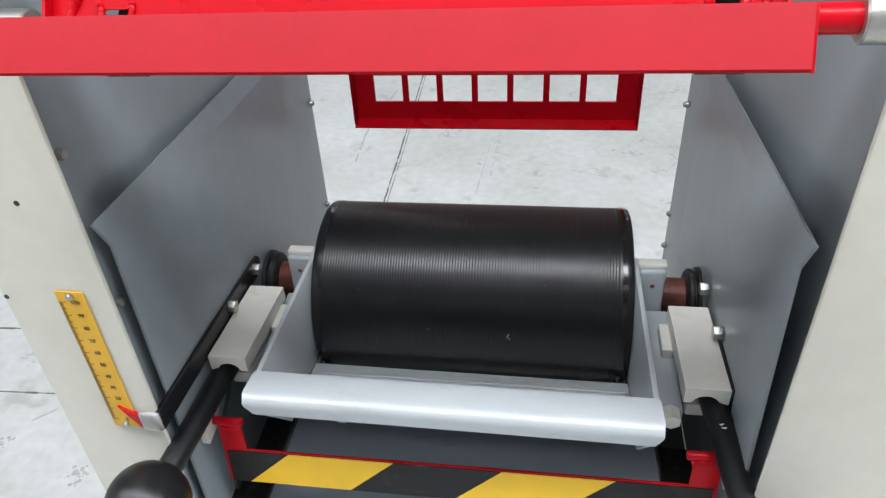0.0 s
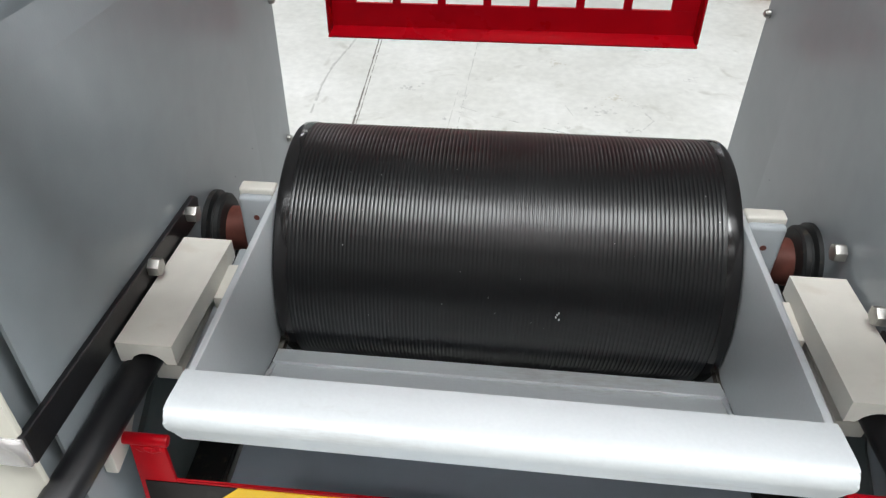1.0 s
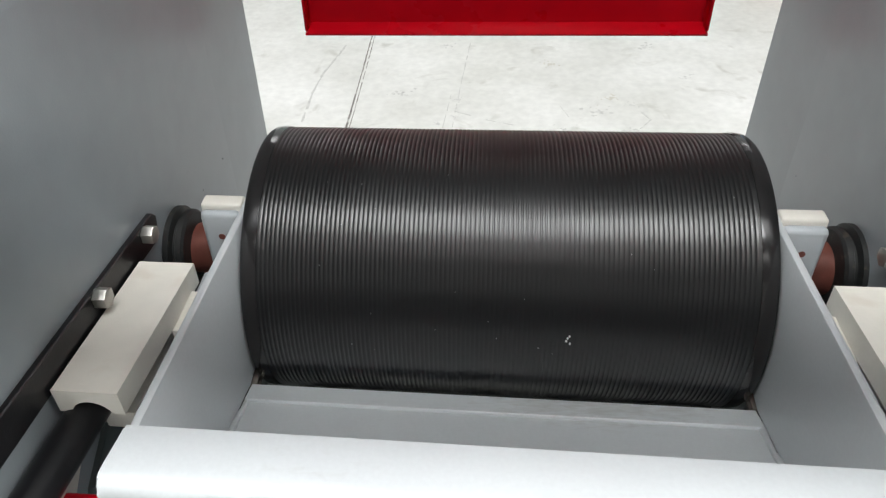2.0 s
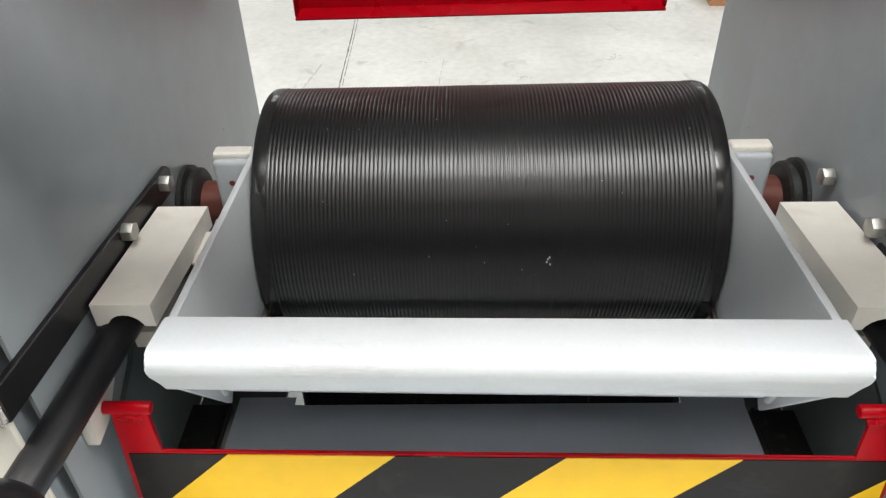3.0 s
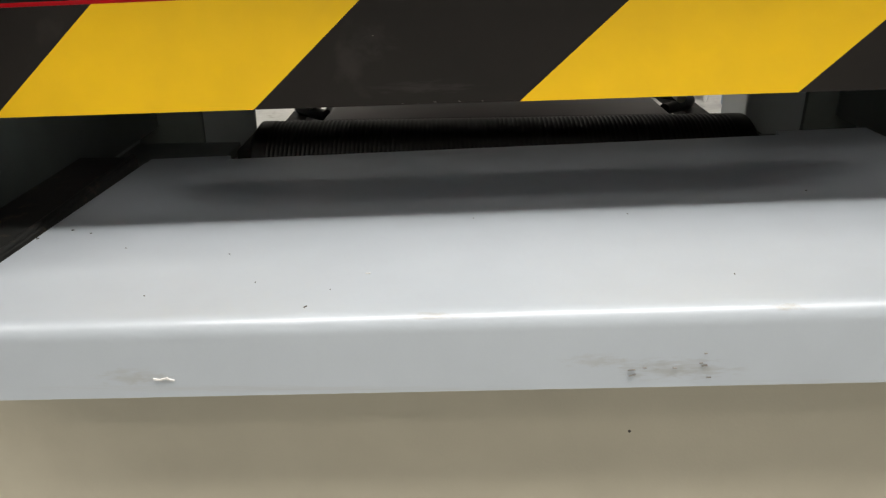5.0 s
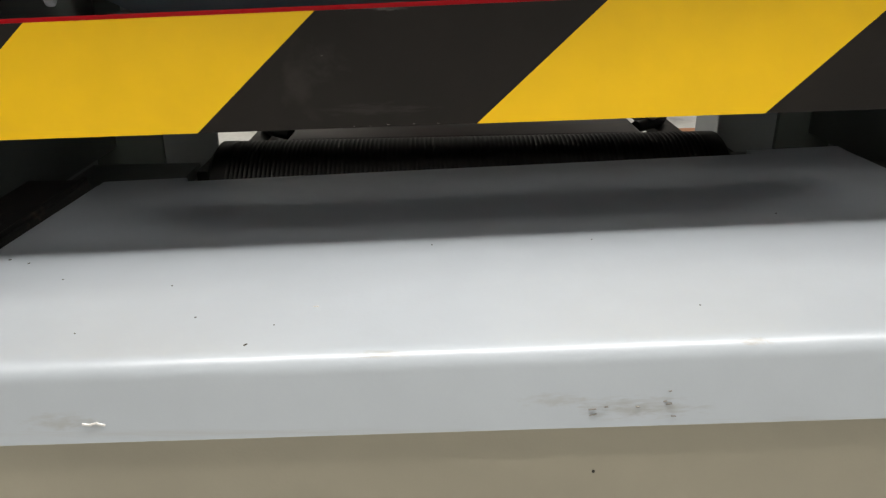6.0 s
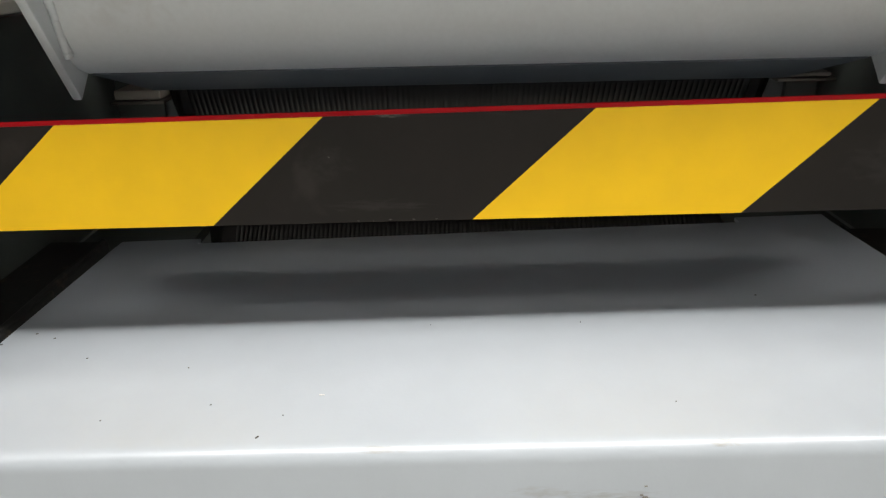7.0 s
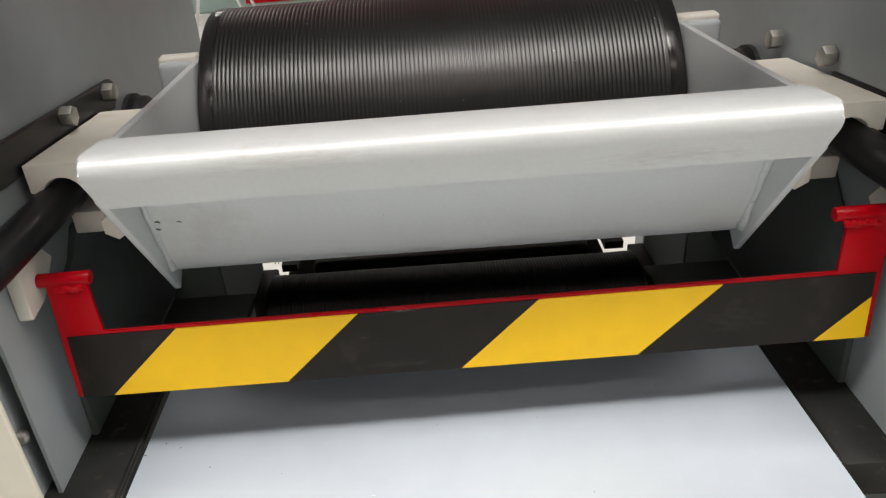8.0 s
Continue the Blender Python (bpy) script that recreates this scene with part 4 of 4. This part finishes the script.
part("hinge_tube", cyl((-0.1862, HY, HZ), (0.2140, HY, HZ), 0.0064, segs=40), RED, hood, "round red hinge tube")
for x0, x1 in ((-0.1715, -0.1864), (0.1958, 0.2142)):
    s = 1 if x1 > x0 else -1
    part("hinge_collar", lathe([(x0 + s * a - x0, r) for a, r in ((0, 0.0066), (0, 0.0096), (0.0010, 0.0106), (abs(x1 - x0), 0.0106), (abs(x1 - x0), 0.0066))], (x0, HY, HZ), 36), STEEL, hood, "bare steel collar")
for n, (x0, x1) in enumerate(LUGS):
    # black plate put behind the slot in place of its shade
    part("hinge_cover", box(x0 - 0.004, x1 + 0.004, -0.0268, -0.0252, 0.3780, 0.4200, bevel=0.0004), BLACKM, hood, "black plate for the shade inside the hinge slot")
    for e, x in enumerate((x0 - 0.0008, x1 + 0.0008)):
        top, low_end = BEND.lerp(HEAD, 0.20), down(0.17)
        shift = Vector((x, -0.0008, 0.0002))
        part("weld_bead", weld(top + shift, BEND + shift, 0.0020, 60 + 2 * n + e, 0.0008), RED, hood, "lumpy red weld bead", kind="stuff")
        part("weld_bead", weld(BEND + shift, low_end + shift, 0.0024, 70 + 2 * n + e, 0.0008), RED, hood, "lumpy red weld bead", kind="stuff")
for x, z0, z1, r in ((-0.1480, 0.02, 0.30, 0.0024), (0.1585, 0.02, 0.28, 0.0022)):
    part("weld_bead", weld(BEND.lerp(HEAD, z1) + Vector((x + 0.004, -0.0008, 0)), BEND.lerp(HEAD, z0) + Vector((x, -0.0010, 0)), r, int(abs(x) * 9000), 0.0014), RED, hood, "lumpy red weld bead", kind="stuff")
    part("weld_bead", weld(BEND + Vector((x + 0.001, -0.0010, 0)), down(0.20) + Vector((x + 0.003, -0.0008, 0)), r * 0.9, int(abs(x) * 9500), 0.0014), RED, hood, "lumpy red weld bead", kind="stuff")
hood.rotation_euler.x = radians(-51)  # swung up on its tube

# rear guard
GY = 0.447
rg = thing("rear_guard", (0, GY, 0.09), "red painted rear guard with square openings and raised rim", "machine guard")
# gz1 lies out of view, raised to block lamp reflections on the roller
gx0, gx1, gz0, gz1 = -0.1655, 0.1655, 0.0970, 0.5000
part("bottom_lip", prism([(GY - 0.0140, gz0), (GY - 0.0150, gz0 + 0.0010), (GY - 0.0150, gz0 + 0.0022), (GY - 0.0005, gz0 + 0.0062), (GY + 0.002, gz0 + 0.0062), (GY + 0.002, gz0)], "x", gx0, gx1, bevel=0.0007), RED, rg)
part("bottom_strip", box(gx0, gx1, GY, GY + 0.003, gz0 + 0.0063, 0.1250), RED, rg)
for s in (-1, 1):
    x0, x1 = sorted((s * 0.1655, s * 0.1630))
    part("side_lip", box(x0, x1, GY - 0.0145, GY - 0.0001, gz0 + 0.0040, gz1, bevel=0.0008), RED, rg)
HOLES = (-0.1435, 0.0410, 0.0336)
for k in range(8):
    xc = HOLES[0] + k * HOLES[1]
    xx0 = gx0 if k == 0 else xc - 0.0036
    xx1 = gx1 if k == 7 else xc + 0.0036
    part("upright", box(xx0, xx1, GY, GY + 0.003, 0.1251, gz1), RED, rg)
for k in range(9):
    z = 0.1585 + 0.0425 * k
    for j in range(7):
        xa = HOLES[0] + j * HOLES[1] + 0.0037
        part("crossbar", box(xa, xa + HOLES[2], GY, GY + 0.003, z, min(z + 0.0085, gz1)), RED, rg)

# ---------------------------------------------------------------- far things
cab = thing("green_cabinet", (-0.23, 4.3, FLOOR_Z), "olive green enamelled machine stand with open base", "cabinet", skew=False)
CX0, CX1 = -0.48, 0.04
part("body", box(CX0 + 0.075, CX1 - 0.075, 4.06, 4.60, FLOOR_Z + 0.13, FLOOR_Z + 1.0, bevel=0.006), OLIVE, cab)
for x in (CX0, CX1 - 0.074):
    part("leg", box(x, x + 0.074, 4.03, 4.62, FLOOR_Z, FLOOR_Z + 1.02, bevel=0.006), OLIVE, cab)
part("plinth", box(CX0 + 0.075, CX1 - 0.075, 4.2, 4.60, FLOOR_Z + 0.02, FLOOR_Z + 0.129), RED, cab, "red painted plinth")
part("control_box", box(CX1 - 0.16, CX1 - 0.09, 3.98, 4.059, FLOOR_Z + 0.15, FLOOR_Z + 0.25, bevel=0.008), DARKCAB, cab, "small black socket box")
part("warning_lamp", box(CX0 + 0.16, CX0 + 0.20, 4.02, 4.059, FLOOR_Z + 0.17, FLOOR_Z + 0.24, bevel=0.006), AMBER, cab, "amber plastic lamp")
solo("cardboard_box", box(1.14, 1.36, 3.95, 4.20, FLOOR_Z, FLOOR_Z + 0.18, bevel=0.004), BOXM, (1.25, 4.1, FLOOR_Z), "brown cardboard box on the floor", "box", skew=False)

# chrome stands, display boards and posts far behind
for x, spread in ((-1.66, 0.12), (-0.76, 0.12)):
    st = thing("chrome_stand", (x, 5.3, FLOOR_Z), "chrome tube stand with splayed legs", "stand", "chrome stands", skew=False)
    for a, b in ((-1, 0.0), (1, 0.0), (-1, 0.35), (1, 0.35)):
        part("leg", cyl((x + a * 0.30, 5.2 + b, FLOOR_Z), (x + a * 0.06, 5.2 + b * 0.6, FLOOR_Z + 0.75), 0.012, segs=12), CHROME, st)
    part("top_bar", cyl((x - 0.25, 5.3, FLOOR_Z + 0.75), (x + 0.25, 5.3, FLOOR_Z + 0.75), 0.014, segs=12), CHROME, st)
board = thing("display_board", (0.73, 5.3, FLOOR_Z), "board with bright green leafy print in grey frame", "poster", skew=False)
part("backing", box(0.59, 0.87, 5.30, 5.32, FLOOR_Z + 0.02, FLOOR_Z + 0.95), LEAF2, board)
bm = bmesh.new()
random.seed(3)
for k in range(150):
    x, z = random.uniform(0.60, 0.85), random.uniform(FLOOR_Z + 0.04, FLOOR_Z + 0.85)
    add_box(bm, -0.006, 0.006, 0, 0.0015, 0, random.uniform(0.06, 0.16), turn=Matrix.Translation((x, 5.2975, z)) @ Matrix.Rotation(random.uniform(-0.6, 0.6), 4, "Y"))
part("printed_leaf", bm, LEAF1, board, kind="stuff")
for x in (0.52, 0.94):
    part("frame_post", box(x, x + 0.06, 5.28, 5.34, FLOOR_Z, FLOOR_Z + 1.0, bevel=0.004), GREYPANEL, board)
part("side_sheet", box(0.14, 0.51, 5.32, 5.34, FLOOR_Z, FLOOR_Z + 1.0), GREYPANEL, board)
cabd = thing("dark_cabinet", (1.3, 5.5, FLOOR_Z), "dark brown low cabinet with white turned leg", "cabinet", skew=False)
part("body", box(1.01, 1.64, 5.40, 5.9, FLOOR_Z + 0.10, FLOOR_Z + 0.9, bevel=0.01), DARKCAB, cabd)
part("front_leg", lathe([(0, 0.012), (0.05, 0.018), (0.10, 0.012), (0.22, 0.026), (0.30, 0.02)], (1.57, 5.34, FLOOR_Z), 16, "z"), WHITEP, cabd, "white turned leg")
solo("blue_post", box(1.66, 1.78, 5.15, 5.27, FLOOR_Z, FLOOR_Z + 1.6, bevel=0.008), BLUEP, (1.72, 5.2, FLOOR_Z), "blue painted steel post", "post", skew=False)
teal = thing("teal_machine", (-1.5, 6.8, FLOOR_Z), "grey green enamelled machine with red front panel", "machine", skew=False)
part("body", box(-2.4, -0.75, 6.65, 7.4, FLOOR_Z, FLOOR_Z + 1.1, bevel=0.02), TEAL, teal)
part("red_panel", box(-1.80, -1.15, 6.62, 6.649, FLOOR_Z + 0.06, FLOOR_Z + 0.5, bevel=0.005), RED, teal)
floor_ob = bpy.data.objects["floor"]


def crack_line(points, w, material, label, seed, gaps=0.0):
    """A ragged hairline crack along points of (x, y) on the floor."""
    random.seed(seed)
    bm = bmesh.new()
    for (x0, y0), (x1, y1) in zip(points, points[1:]):
        n = max(2, int(math.hypot(x1 - x0, y1 - y0) / 0.035))
        for k in range(n):
            if random.random() < gaps:
                continue
            a, b = k / n, (k + 1.15) / n
            px, py = x0 + (x1 - x0) * a + random.gauss(0, w * 0.2), y0 + (y1 - y0) * a
            qx, qy = x0 + (x1 - x0) * b + random.gauss(0, w * 0.2), y0 + (y1 - y0) * b
            d = Vector((qx - px, qy - py, 0))
            ww = w * random.uniform(0.35, 1.0)
            add_box(bm, 0, d.length, -ww, ww, 0, 0.0008, turn=Matrix.Translation((px, py, FLOOR_Z)) @ Matrix.Rotation(math.atan2(d.y, d.x), 4, "Z"))
    return part("crack", bm, material, floor_ob, label, kind="stuff")


main = [(-0.842, 4.15), (-0.803, 3.62), (-0.768, 3.05), (-0.745, 2.65), (-0.722, 2.15)]
crack_line(main, 0.0042, CRACK, "dark floor crack", 1)
crack_line([(x + 0.014, y) for x, y in main], 0.0022, CRACK, "dark floor crack", 2, 0.12)
crack_line([(-0.90, 3.30), (-0.945, 3.00), (-0.952, 2.80), (-0.935, 2.55)], 0.006, FAINT, "faint floor crack", 3, 0.2)
crack_line([(-0.285, 3.4), (-0.296, 2.9), (-0.300, 2.45)], 0.0028, FAINT, "faint floor crack", 4, 0.3)
crack_line([(-0.33, 2.8), (-0.345, 2.3)], 0.0022, FAINT, "faint floor crack", 6, 0.45)
crack_line([(0.20, 2.45), (-0.16, 2.58), (-0.30, 2.65)], 0.0022, FAINT, "faint floor crack", 5, 0.45)
crack_line([(-2.3, 1.315), (-1.6, 1.36)], 0.005, CRACK, "dark floor crack", 7)
crack_line([(-2.3, 1.03), (-1.5, 1.065)], 0.004, CRACK, "dark floor crack", 8)
crack_line([(0.47, 2.66), (0.50, 2.60), (0.455, 2.53)], 0.004, FAINT, "faint floor scratch", 9)
crack_line([(0.14, 2.70), (0.17, 2.62)], 0.002, FAINT, "faint floor scratch", 10)
crack_line([(-1.55, 0.95), (-1.50, 1.00)], 0.004, FAINT, "faint floor scratch", 11)
random.seed(77)
SPOTS = ((-0.552, 2.80, 0.060), (-0.301, 2.75, 0.030), (-0.30, 2.60, 0.022), (-0.363, 2.54, 0.026), (-0.080, 2.45, 0.028), (-0.096, 2.35, 0.035), (0.147, 2.51, 0.034), (0.36, 2.78, 0.060), (0.43, 2.72, 0.040),
         (0.30, 2.66, 0.070), (0.40, 2.50, 0.045), (0.455, 2.26, 0.050), (0.105, 2.18, 0.035), (0.686, 2.98, 0.034), (0.10, 3.1, 0.05), (-0.40, 3.3, 0.04), (0.55, 3.3, 0.05), (-1.72, 1.22, 0.05), (-1.29, 0.78, 0.06), (-1.6, 0.86, 0.05))
for sx, sy, sr in SPOTS:
    bm = bmesh.new()
    lean = random.uniform(-0.5, 0.5)
    for k in range(26):
        r, a = sr * abs(random.gauss(0, 0.5)), random.uniform(0, 2 * math.pi)
        cx, cy = sx + r * math.cos(a) * 1.2, sy + r * math.sin(a) * 0.9 + lean * r * math.cos(a)
        n, q = random.randint(5, 8), sr * random.uniform(0.03, 0.16)
        ring = [bm.verts.new((cx + q * random.uniform(0.5, 1.2) * math.cos(2 * math.pi * i / n), cy + q * random.uniform(0.5, 1.2) * math.sin(2 * math.pi * i / n), FLOOR_Z + 0.0006 + 0.00001 * k)) for i in range(n)]
        bm.faces.new(ring)
    part("stain", bm, random.choice((FAINT, STAIN, STAIN2)), floor_ob, "faint dirty mark", kind="stuff")
